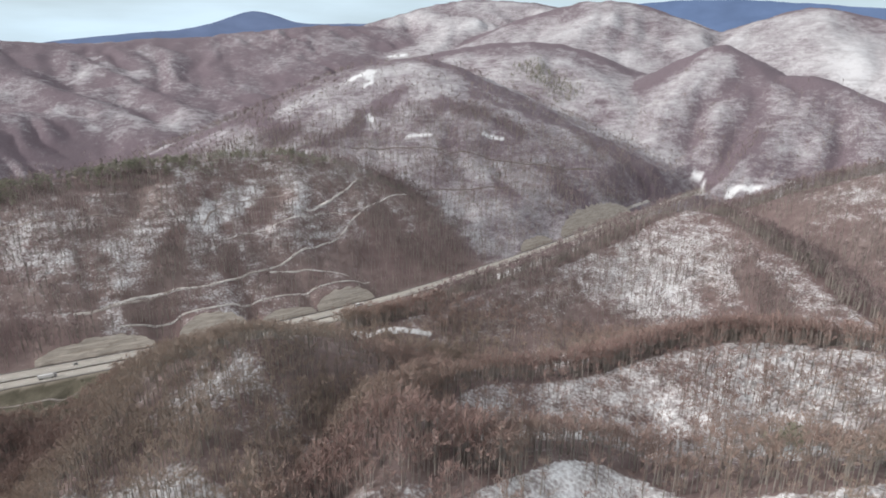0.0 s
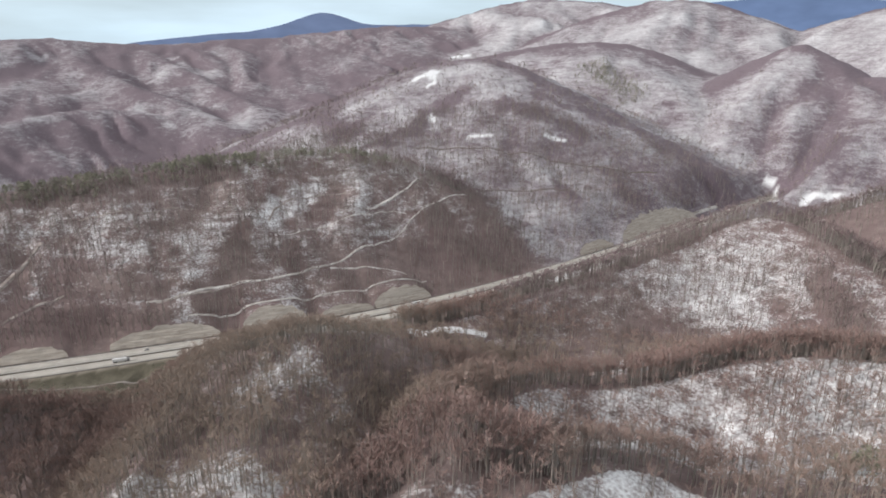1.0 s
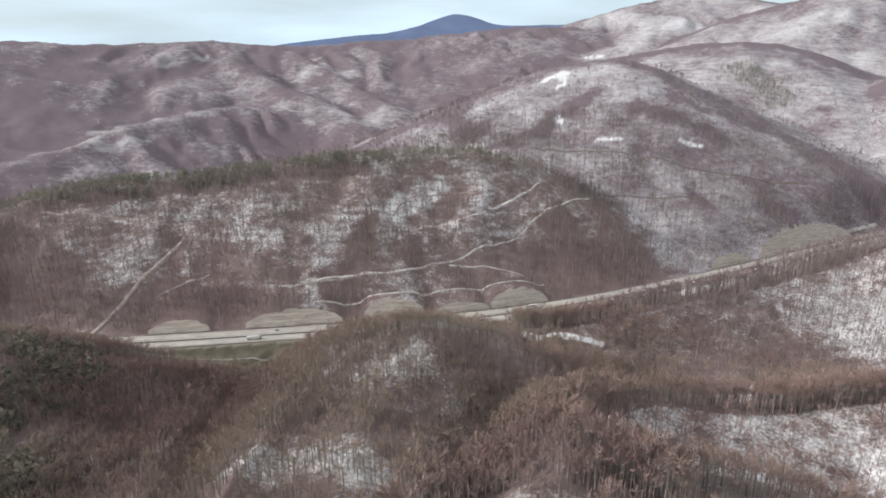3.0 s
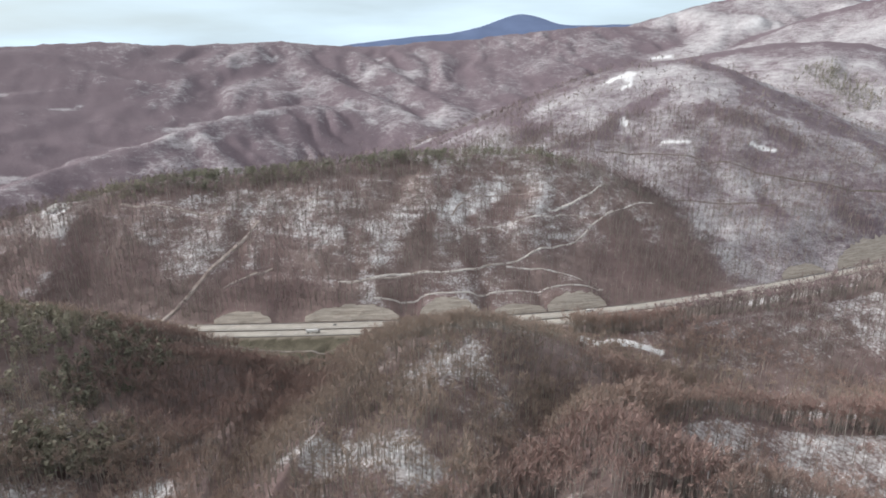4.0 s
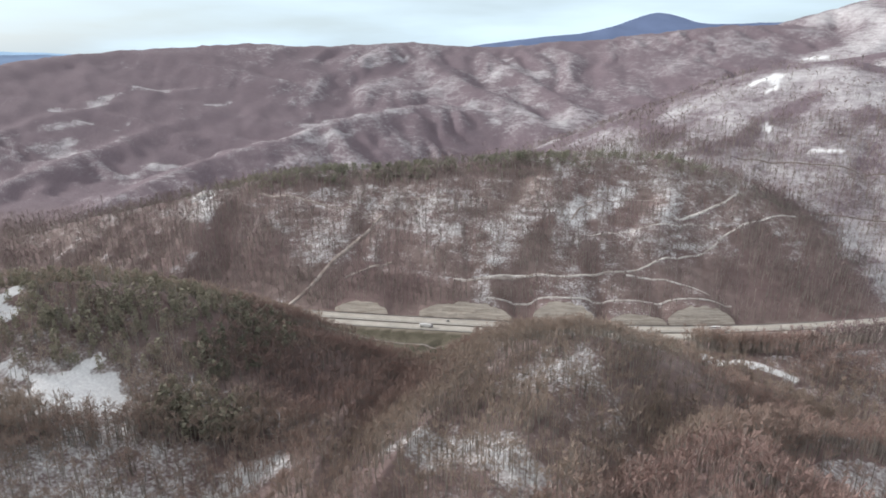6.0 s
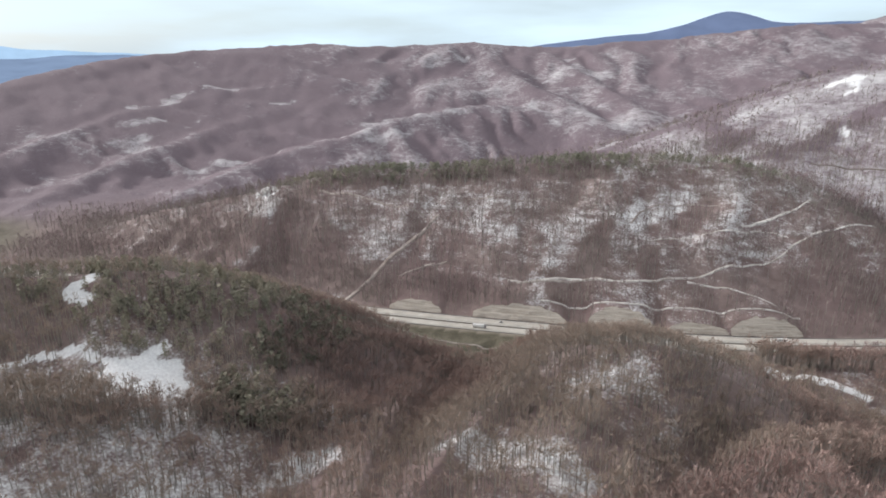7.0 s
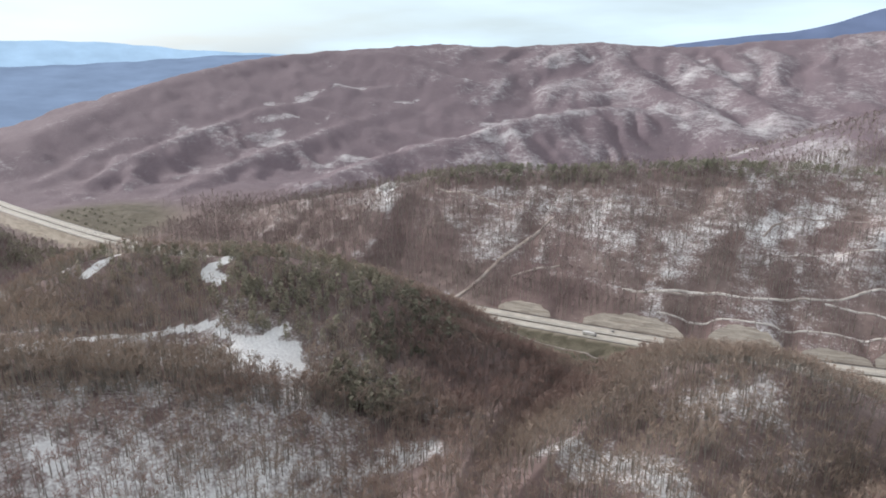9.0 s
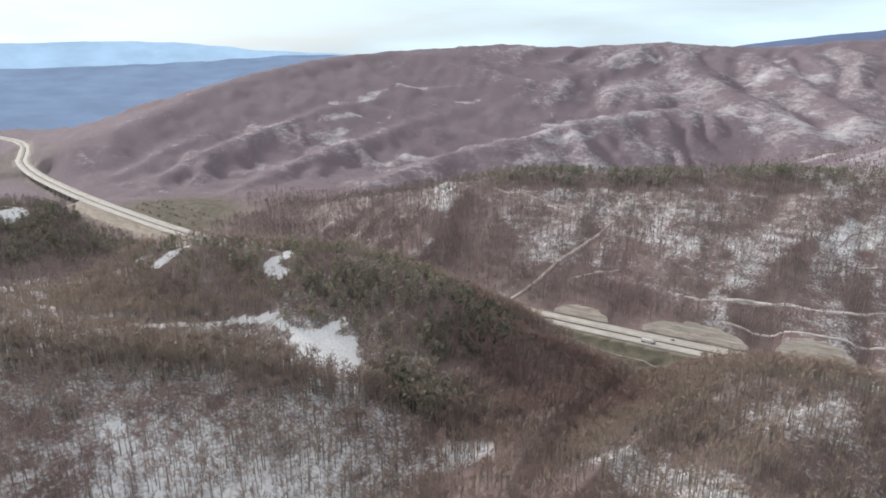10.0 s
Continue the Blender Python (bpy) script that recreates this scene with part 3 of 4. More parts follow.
def land(x, y):
    """Height of the ground, and the shares of snow, bare rock and meadow on it."""
    x, y = np.asarray(x, float), np.asarray(y, float)
    z, snow, haze_brush = base_height(x, y)
    d, run, side = along(ROAD, x, y)
    uphill = side > 0  # the road runs from east to west: its right is the north
    spur = spur_height(run)
    near = 1 - smooth(26, 105, d)
    nat = np.where(uphill & (run > 150) & (run < 1560), z * (1 - near) + near * (-1 + spur + 0.25 * (d - 20)), z)
    step = d - ROAD_HALF - 2
    bench = 1.2 * step - 0.9 * np.sin(step * 0.8)
    hi, lo = np.where(step > 0, bench, 0), np.where(step > 0, -0.55 * step, 0)
    bridge = smooth(VIADUCT[0] - 20, VIADUCT[0] + 20, run) * (1 - smooth(VIADUCT[1] - 20, VIADUCT[1] + 20, run)) * np.where(uphill, smooth(70, 25, d), smooth(150, 70, d))
    lo = lo - bridge * 30
    deep = np.where(bridge > 0.01, np.minimum(nat, -16 * bridge + 1.0 * nat * (1 - bridge)), nat)
    west = smooth(1800, 1900, run) * (1 - smooth(2900, 3000, run)) * np.where(uphill, 0, 1)
    deep = np.where((west > 0) & (d < 170), np.minimum(deep, deep * (1 - west) + west * (-3 - 0.10 * (d - 18))), deep)
    out = np.clip(deep, lo - 0.4, hi - 0.4)
    rock = np.where(step <= 0.5, 0.6, 0.0)
    valley = np.where((~uphill) & (d > 16) & (run > 980) & (run < 1500), 1.0, 0.0) * smooth(112, 88, d) * smooth(16, 8, z)
    meadow = smooth(165, 80, np.hypot((x + 1240) * 0.85, y - 225)) * smooth(30, 8, z)
    flats = smooth(420, 150, np.hypot(x + 2050, y + 230)) * 0.7
    grass = np.clip(valley + meadow * 0.9 + flats, 0, 1)
    fill = (~uphill) & (step > 0) & (step < 26) & (run > 1850) & (run < 2420)
    rock = np.where(fill, 0.9, rock)
    stand, lying, _ = cover(x, y)
    snow = snow + (np.clip(lying, 0, 0.6) + 0.05 * fbm(x, y, 45, 3) - snow) * stand
    snow = snow - 0.08 * np.where(uphill, smooth(130, 50, d), 0)
    rag = fbm(x, y, 60, 3)
    for way in FAR_SNOW:
        near, away = within(way, 60, x, y)
        if len(near):
            k = smooth(30, 0, away + 26 * rag[near])
            snow[near] += np.maximum(0.37 - snow[near], 0) * k
    bare = opened(x, y)
    snow = snow * (1 - bare) + 0.95 * bare
    return out, snow, rock, grass, run, d, haze_brush


def add_mesh(name, verts, faces, mats, mat_index=None, attrs=None, smooth_shade=False, parent=None):
    """Links a mesh from arrays: verts (n, 3), faces (m, 3 or 4)."""
    me = bpy.data.meshes.new(name)
    verts, faces = np.ascontiguousarray(verts, np.float32), np.ascontiguousarray(faces, np.int32)
    m, side = faces.shape
    me.vertices.add(len(verts))
    me.vertices.foreach_set("co", verts.ravel())
    me.loops.add(m * side)
    me.loops.foreach_set("vertex_index", faces.ravel())
    me.polygons.add(m)
    me.polygons.foreach_set("loop_start", np.arange(0, m * side, side, dtype=np.int32))
    if mat_index is not None:
        me.polygons.foreach_set("material_index", np.ascontiguousarray(mat_index, np.int32))
    if smooth_shade:
        me.polygons.foreach_set("use_smooth", np.ones(m, bool))
    for mt in mats:
        me.materials.append(mt)
    for key, values in (attrs or {}).items():
        me.attributes.new(key, "FLOAT", "POINT").data.foreach_set("value", np.ascontiguousarray(values, np.float32))
    me.update(calc_edges=True)
    ob = new(name, me)
    if parent:
        ob.parent = parent
    return ob


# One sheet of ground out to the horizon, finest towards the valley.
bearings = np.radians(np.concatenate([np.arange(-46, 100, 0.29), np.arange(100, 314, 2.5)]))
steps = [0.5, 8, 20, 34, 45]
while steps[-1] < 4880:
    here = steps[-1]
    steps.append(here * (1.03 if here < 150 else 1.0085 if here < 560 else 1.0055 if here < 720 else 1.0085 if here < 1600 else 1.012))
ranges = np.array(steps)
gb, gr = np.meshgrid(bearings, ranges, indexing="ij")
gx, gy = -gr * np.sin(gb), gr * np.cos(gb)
gz, g_snow, g_rock, g_grass, _, _, g_haze_brush = land(gx.ravel(), gy.ravel())
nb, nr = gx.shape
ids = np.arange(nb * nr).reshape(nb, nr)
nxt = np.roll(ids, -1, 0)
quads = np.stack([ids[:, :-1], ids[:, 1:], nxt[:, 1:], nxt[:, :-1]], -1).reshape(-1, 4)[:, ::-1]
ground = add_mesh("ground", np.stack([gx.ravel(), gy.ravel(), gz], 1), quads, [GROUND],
                  attrs={"snow": g_snow, "rock": g_rock, "grass": g_grass, "haze_brush": g_haze_brush}, smooth_shade=True)
tagged(ground, "steep wooded hills with brown leaf litter and patchy snow", "ground", kind="structure")


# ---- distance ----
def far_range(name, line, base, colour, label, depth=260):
    """A far mountain range closing the view, distance haze painted in as glowing blue."""
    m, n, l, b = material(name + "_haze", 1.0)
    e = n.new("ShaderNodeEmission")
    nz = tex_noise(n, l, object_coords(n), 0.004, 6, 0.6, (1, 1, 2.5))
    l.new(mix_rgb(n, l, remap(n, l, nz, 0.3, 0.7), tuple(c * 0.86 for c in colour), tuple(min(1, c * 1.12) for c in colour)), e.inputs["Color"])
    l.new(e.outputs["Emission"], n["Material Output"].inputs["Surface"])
    pts = np.array(rounded(line, 3), float)
    s = np.linspace(0, 1, 400)
    k = np.linspace(0, 1, len(pts))
    az, dist, top = (np.interp(s, k, pts[:, i]) for i in range(3))
    top = top + 4 * fbm(az * 30, az * 0, 60, 4)
    a = np.radians(az)
    rows = []
    for j, f in enumerate((0, 0.4, 0.75, 1.0)):
        dd = dist - depth * (1 - f)
        rows.append(np.stack([-dd * np.sin(a), dd * np.cos(a), base + (top - base) * f], 1))
    v = np.concatenate(rows)
    i = np.arange(len(s) - 1)
    f = np.concatenate([np.stack([i + j * 400, i + 1 + j * 400, i + 1 + (j + 1) * 400, i + (j + 1) * 400], 1) for j in range(3)])
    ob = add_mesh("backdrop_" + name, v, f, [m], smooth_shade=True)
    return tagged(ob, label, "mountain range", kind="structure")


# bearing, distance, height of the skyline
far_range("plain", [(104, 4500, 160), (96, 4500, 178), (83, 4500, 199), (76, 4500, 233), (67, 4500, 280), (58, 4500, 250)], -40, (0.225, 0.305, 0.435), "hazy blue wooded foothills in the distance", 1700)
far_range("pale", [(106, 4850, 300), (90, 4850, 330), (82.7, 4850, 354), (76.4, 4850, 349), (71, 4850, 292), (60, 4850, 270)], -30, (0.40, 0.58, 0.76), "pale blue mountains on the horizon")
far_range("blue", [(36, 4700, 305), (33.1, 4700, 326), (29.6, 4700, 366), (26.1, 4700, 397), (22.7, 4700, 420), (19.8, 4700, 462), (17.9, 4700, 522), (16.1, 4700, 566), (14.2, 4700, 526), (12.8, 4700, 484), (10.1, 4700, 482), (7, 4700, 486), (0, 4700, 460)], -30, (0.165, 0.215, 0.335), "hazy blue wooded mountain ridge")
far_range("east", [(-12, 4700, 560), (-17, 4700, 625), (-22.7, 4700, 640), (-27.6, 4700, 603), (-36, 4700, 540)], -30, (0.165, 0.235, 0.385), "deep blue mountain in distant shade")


# ---- woods ----
rng = np.random.default_rng(11)


def blades(base, tip, width, rng_):
    """Thin triangles from base points to tips."""
    d = tip - base
    side = np.cross(d, rng_.normal(size=d.shape))
    side /= np.linalg.norm(side, axis=1, keepdims=True) + 1e-9
    side *= np.asarray(width).reshape(-1, 1) / 2
    v = np.stack([base - side, base + side, tip], 1).reshape(-1, 3)
    return v, np.arange(len(v)).reshape(-1, 3)


def bare_tree(seed, limbs, twigs, width, spread=0.17):
    """A leafless beech of height 1: trunk, rising limbs, and a haze of twigs. Returns vertices, triangles, material indices."""
    g = np.random.default_rng(seed)
    lean = g.normal(0, 0.025, 2)
    vs, ts, ms = [], [], []
    rad = 0.015
    ring = []
    for z, rr in ((0, rad * 1.3), (0.92, rad * 0.3)):
        for a in (0, 2.094, 4.189):
            ring.append((rr * math.cos(a) + lean[0] * z, rr * math.sin(a) + lean[1] * z, z - 0.04 * (z == 0)))
    vs.append(np.array(ring))
    t = []
    for i in range(3):
        j = (i + 1) % 3
        t += [(i, j, j + 3), (i, j + 3, i + 3)]
    ts.append(np.array(t))
    ms.append(np.zeros(6, int))
    n = 6
    hb = g.uniform(0.48, 0.82, limbs)
    a = np.arange(limbs) * 2.4 + g.uniform(0, 1, limbs)
    reach = spread * g.uniform(0.6, 1.15, limbs)
    base = np.stack([lean[0] * hb, lean[1] * hb, hb], 1)
    tip = base + np.stack([reach * np.cos(a), reach * np.sin(a), g.uniform(0.16, 0.34, limbs) * (1.15 - hb * 0.7)], 1)
    v, t = blades(base, tip, width * 1.1, g)
    vs.append(v), ts.append(t + n), ms.append(np.zeros(len(t), int))
    n += len(v)
    if twigs:
        pick = g.integers(-1, limbs, twigs)
        u = g.uniform(0.25, 1.0, twigs)[:, None]
        stem = np.stack([lean[0] * (0.6 + 0.35 * u[:, 0]), lean[1] * (0.6 + 0.35 * u[:, 0]), 0.6 + 0.34 * u[:, 0]], 1)
        b0 = np.where(pick[:, None] < 0, stem, base[pick] + (tip[pick] - base[pick]) * u) + g.normal(0, 0.02, (twigs, 3))
        out = b0 * np.array([1, 1, 0]) * 4
        t0 = b0 + (out + g.normal(0, 0.35, (twigs, 3)) + np.array([0, 0, 0.75])) * g.uniform(0.05, 0.125, twigs)[:, None]
        v, t = blades(b0, t0, width * g.uniform(0.8, 1.6, twigs), g)
        vs.append(v), ts.append(t + n), ms.append(np.ones(len(t), int))
    return np.concatenate(vs), np.concatenate(ts), np.concatenate(ms)


def pine_tree(seed, clumps, size, wide=0.27):
    """A pine of height 1 with an uneven crown of small needle clumps."""
    g = np.random.default_rng(seed)
    v0, t0, m0 = bare_tree(seed, 3, 0, 0.01, 0.12)
    z = g.uniform(0.25, 1.0, clumps)
    r = wide * np.clip(1.12 - z, 0, 0.62) ** 0.6 * g.uniform(0.3, 1.1, clumps)
    a = g.uniform(0, 6.283, clumps)
    c = np.stack([r * np.cos(a), r * np.sin(a), z], 1)
    d1, d2 = g.normal(size=(clumps, 3)), g.normal(size=(clumps, 3))
    d1[:, 2] *= 0.4
    d1 *= size / np.linalg.norm(d1, axis=1, keepdims=True)
    d2 *= size / np.linalg.norm(d2, axis=1, keepdims=True)
    v = np.stack([c + d1, c - 0.5 * d1 + d2 * 0.8, c - 0.5 * d1 - d2 * 0.8], 1).reshape(-1, 3)
    t = np.arange(len(v)).reshape(-1, 3)
    return np.concatenate([v0, v]), np.concatenate([t0, t + len(v0)]), np.concatenate([m0, np.full(len(t), 2)])


def wood(name, protos, pos, height, label, group=""):
    """Many trees joined into one wood: each prototype turned, scaled and set at its places."""
    vs, ts, ms, tones, stands = [], [], [], [], []
    n = 0
    g = np.random.default_rng(len(pos))
    which = g.integers(0, len(protos), len(pos))
    for k, (pv, pt, pm) in enumerate(protos):
        p, h = pos[which == k], height[which == k]
        if not len(p):
            continue
        a = g.uniform(0, 6.283, len(p))
        ca, sa = np.cos(a)[:, None], np.sin(a)[:, None]
        wide = g.uniform(0.85, 1.2, len(p))[:, None] * h[:, None]
        v = np.stack([(pv[:, 0] * ca - pv[:, 1] * sa) * wide, (pv[:, 0] * sa + pv[:, 1] * ca) * wide, pv[None, :, 2] * h[:, None]], -1) + p[:, None, :]
        t = pt[None] + (np.arange(len(p)) * len(pv))[:, None, None] + n
        stand = np.clip(np.maximum(smooth(-330, -400, p[:, 0]) * smooth(700, 600, np.hypot(p[:, 0], p[:, 1])), 0.52 + 0.7 * fbm(p[:, 0], p[:, 1], 110, 2)), 0, 1)
        stand = np.maximum(stand, 0.95 * smooth(165, 110, np.hypot(p[:, 0] + 165, p[:, 1] - 330)))
        stand = stand * smooth(40, 75, np.hypot(p[:, 0] + 25, p[:, 1] - 275))
        # Shade on the flank above the stream, put into the trees' tone and hue.
        gorge_shade = np.zeros(len(p))
        for _, _, _, line in COVER[:2]:
            gorge_shade = np.maximum(gorge_shade, smooth(60, 20, along(line, p[:, 0], p[:, 1])[0]))
        stand = stand * (1 - 0.8 * gorge_shade)
        stands.append(np.repeat(stand, len(pv)))
        tone = np.clip(0.52 - 0.38 * gorge_shade + 0.22 * smooth(-420, -500, p[:, 0]) * smooth(700, 640, np.hypot(p[:, 0], p[:, 1])) + 0.26 * fbm(p[:, 0], p[:, 1], 45, 3) + g.normal(0, 0.16, len(p)), 0, 1)
        vs.append(v.reshape(-1, 3)), ts.append(t.reshape(-1, 3)), ms.append(np.tile(pm, len(p))), tones.append(np.repeat(tone, len(pv)))
        n += v.shape[0] * v.shape[1]
    ob = add_mesh(name, np.concatenate(vs), np.concatenate(ts), [BARK, TWIGS if name.startswith("near") else HAZED_TWIGS, NEEDLES], np.concatenate(ms), {"tone": np.concatenate(tones), "stand": np.concatenate(stands)})
    return tagged(ob, label, "woods", group, "stuff")


# How far each place can be overlooked from the air above the valley: hidden hollows get thinner woods.
slope_up = (gz.reshape(nb, nr) - EYE) / gr
crest_up = np.maximum.accumulate(slope_up, 1)


def open_to_air(x, y, z):
    az = np.degrees(np.arctan2(-x, y))
    i = np.clip(np.round((az + 46) / 0.29).astype(int), 0, nb - 1)
    r = np.hypot(x, y)
    j = np.clip(np.searchsorted(ranges, r), 1, nr - 1)
    return (z + 15 - EYE) / r > crest_up[i, j - 1] - 0.002


def scatter(r0, r1, spacing):
    """Places for trees between two distances from the middle of the map, with their heights of ground."""
    count = int(math.radians(144) / 2 * (r1**2 - r0**2) / spacing**2)
    r = np.sqrt(rng.uniform(r0**2, r1**2, count))
    a = np.radians(rng.uniform(-45, 99, count))
    x, y = -r * np.sin(a), r * np.cos(a)
    z, snow, rock, grass, run, d, _ = land(x, y)
    on_bank = (bank_step(run) > d - ROAD_HALF - 3) & (d < 60)
    dice, thin = rng.random(count), np.ones(count, bool)
    free = (rock < 0.5) & (d > ROAD_HALF + 5) & ~on_bank & (rng.random(count) > grass * 1.6) & (opened(x, y) < 0.5)
    free &= ~((run > 1800) & (run < 3000) & (d < 60))
    keep = rng.random(count) < np.clip(0.90 + 0.45 * fbm(x, y, 70, 3), 0.25, 1) * smooth(1950, 1450, r) * np.where(x < -1000, smooth(1420, 1150, r), 1)
    keep &= ~((x > -300) & (y > 720) & (rng.random(count) < 0.28))
    keep &= ~((x < -330) & (r < 720) & (rng.random(count) < 0.2))
    for key, face in FRINGED.items():
        crest_d, _, crest_side = along(RIDGES[key][0], x, y)
        thick = np.where(crest_side < 0, 1.0, smooth(18, 4, crest_d) if key == "shoulder" else smooth(3, 0.5, crest_d)) * smooth(52, 40, crest_d)
        facing = np.where(crest_side > 0, smooth(1, 5, crest_d) * smooth(190, 120, crest_d), 0)
        mask = dice < 0.5 * (1 - (1 - face) * facing) + 0.5 * thick
        keep &= mask | (crest_d > 190)
        keep |= (crest_side < 0) & (crest_d < 22) & (dice < 0.92)
        thin &= crest_d > 190
    keep &= ~thin | (dice < 0.56)
    stand, _, close = cover(x, y)
    own = rng.random(count) < stand
    keep = np.where(own, dice < close, keep) & free
    for back in (9, 18):  # young growth only, right below the clearings of the western hill
        stretch = 1 + back / r
        keep &= ~((x < -370) & (r < 720) & (opened(x * stretch, y * stretch) > 0.4))
    for half, way in TRACKS.values():
        keep &= along(way, x, y)[0] > half + 1.5
        keep &= along(way, x * (1 + 7 / r), y * (1 + 7 / r))[0] > half + 1.0  # verges kept clear on the valley side
    hidden = ~open_to_air(x, y, z)
    keep &= ~hidden | (rng.random(count) < 0.12)
    return x[keep], y[keep], z[keep]


def pine_share(x, y, z):
    """Where pines stand among the beeches."""
    p = np.zeros_like(x)
    for cx, cy, rad, amount in PINES:
        p = np.maximum(p, amount * smooth(rad, rad * 0.45, np.hypot(x - cx, y - cy)))
    crest = RIDGES["road_hill"][0]
    on_top = smooth(34, 14, along(crest, x, y)[0]) * smooth(-150, -220, x) * smooth(-860, -760, x)
    p = np.maximum(p * np.where((np.hypot(x, y) < 700) | (y < 400), 1, 0.6), on_top)
    return p * np.clip(0.95 + 0.9 * fbm(x, y, 35, 2), 0, 1)


# Stands of pine: middle, radius, share.
PINES = [(198, 305, 16, 1.0), (-480, 240, 105, 0.66), (-560, 195, 80, 0.4), (-425, 295, 80, 0.55), (-350, 225, 45, 0.4), (-610, 110, 60, 0.18), (-990, 20, 200, 1.0),
         (-390, 895, 100, 0.95), (-480, 825, 90, 0.9), (-575, 755, 90, 0.95), (-660, 700, 80, 0.9), (-730, 655, 80, 0.9), (-240, 985, 90, 0.8), (-310, 940, 80, 0.9)]
near_beech = [bare_tree(20 + i, 4, 76, 0.0105, 0.2) for i in range(6)]
mid_beech = [bare_tree(40 + i, 3, 15, 0.028) for i in range(6)]
far_beech = [bare_tree(60 + i, 2, 7, 0.10, 0.3) for i in range(4)]
near_pine = [pine_tree(80 + i, 72, 0.078) for i in range(4)]
mid_pine = [pine_tree(90 + i, 40, 0.10, 0.42) for i in range(4)]

SINGLE = 268.0  # nearer than this to the map's middle, each tree stands on its own
singles = None
for name, r0, r1, spacing, beech, pine, tall in (
        ("near_woods", 225, 640, 3.2, near_beech, near_pine, 15.5), ("valley_woods", 640, 1350, 4.3, mid_beech, mid_pine, 16.0),
        ("far_woods", 1350, 1900, 9.8, far_beech, mid_pine, 14.0)):
    tx, ty, tz = scatter(r0, r1, spacing)
    conifer = rng.random(len(tx)) < pine_share(tx, ty, tz)
    tall_h = tall * np.clip(rng.normal(1, 0.16, len(tx)), 0.55, 1.4)
    for key in FRINGED:  # the tallest, thickest trees stand along the crests
        crest_d, _, crest_side = along(RIDGES[key][0], tx, ty)
        tall_h = tall_h * (1 + 0.34 * np.where(crest_side < 0, 1, smooth(3, 0.5, crest_d)) * smooth(50, 30, crest_d))
    places = np.stack([tx, ty, tz], 1)
    if singles is None:
        alone = np.flatnonzero((np.hypot(tx, ty) < SINGLE) & ~conifer & open_to_air(tx, ty, tz - 12))[:290]
        singles = [(tuple(places[i]), tall_h[i]) for i in alone]
        rest = np.ones(len(tx), bool)
        rest[alone] = False
        places, tall_h, conifer = places[rest], tall_h[rest], conifer[rest]
    wood(name, beech, places[~conifer], tall_h[~conifer], "leafless brown beech forest on snowy slopes")
    if conifer.any():
        wood(name + "_pines", pine, places[conifer], tall_h[conifer] * (0.85 if r0 < 600 else 0.62), "dark green pines among bare beeches")



# A dark stand of pines in the hollow of the hill behind.
stand_u, stand_v = rng.uniform(0, 1, 340), rng.normal(0, 30, 340)
stand_x, stand_y = 237 + 108 * stand_u + stand_v * 0.87, 1949 - 232 * stand_u + stand_v * 0.42
wood("hollow_pines", [pine_tree(96 + i, 20, 0.09) for i in range(3)], np.stack([stand_x, stand_y, land(stand_x, stand_y)[0]], 1), rng.uniform(11, 16, 340), "dark stand of pines in a snowy hollow")
# ---- motorway ----
def strip(name, line, offset, half, lift, mat, z_of=None, parent=None):
    """A flat band that follows a line, set off sideways from it."""
    p = np.array(line, float)
    t = np.gradient(p[:, :2], axis=0)
    t /= np.linalg.norm(t, axis=1, keepdims=True)
    nrm = np.stack([-t[:, 1], t[:, 0]], 1)
    a, b = p[:, :2] + nrm * (offset - half), p[:, :2] + nrm * (offset + half)
    za, zb = (z_of(a), z_of(b)) if z_of else (np.zeros(len(p)), np.zeros(len(p)))
    v = np.concatenate([np.column_stack([a, za + lift]), np.column_stack([b, zb + lift]),
                        np.column_stack([a, za + lift - 0.5]), np.column_stack([b, zb + lift - 0.5])])
    n = len(p)
    i = np.arange(n - 1)
    top = np.stack([i, i + n, i + n + 1, i + 1], 1)[:, ::-1]
    left = np.stack([i, i + 1, i + 2 * n + 1, i + 2 * n], 1)[:, ::-1]
    right = np.stack([i + n, i + 3 * n, i + 3 * n + 1, i + n + 1], 1)[:, ::-1]
    return add_mesh(name, v, np.concatenate([top, left, right]), [mat], parent=parent)


def plain(name, dark, light, scale=0.1, rough=0.85, squash=None, metal=0.0):
    m, n, l, b = material(name, rough)
    b.inputs["Metallic"].default_value = metal
    f = tex_noise(n, l, object_coords(n), scale, 6, 0.6, squash)
    l.new(mix_rgb(n, l, remap(n, l, f, 0.32, 0.68), dark, light), b.inputs["Base Color"])
    return m


ASPHALT = plain("salted_asphalt", (0.38, 0.355, 0.315), (0.50, 0.47, 0.42), 0.06)
VERGE = plain("median_soil", (0.10, 0.085, 0.07), (0.17, 0.145, 0.12), 0.2)
CONCRETE = plain("weathered_concrete", (0.32, 0.30, 0.27), (0.46, 0.44, 0.40), 0.15)
LINE_PAINT = plain("road_paint", (0.70, 0.70, 0.68), (0.82, 0.82, 0.80), 0.5)
STEEL = plain("galvanised_steel", (0.22, 0.22, 0.22), (0.36, 0.36, 0.36), 0.8, 0.5, None, 0.6)
TRACK = plain("snowy_track", (0.33, 0.29, 0.26), (0.74, 0.72, 0.69), 0.06)
MUD_TRACK = plain("muddy_track", (0.20, 0.16, 0.14), (0.44, 0.40, 0.37), 0.09)


def finer(line, gap):
    p = np.array(line, float)
    s = np.r_[0, np.cumsum(np.hypot(*np.diff(p[:, :2], axis=0).T))]
    u = np.arange(0, s[-1], gap)
    return np.stack([np.interp(u, s, p[:, 0]), np.interp(u, s, p[:, 1])], 1)


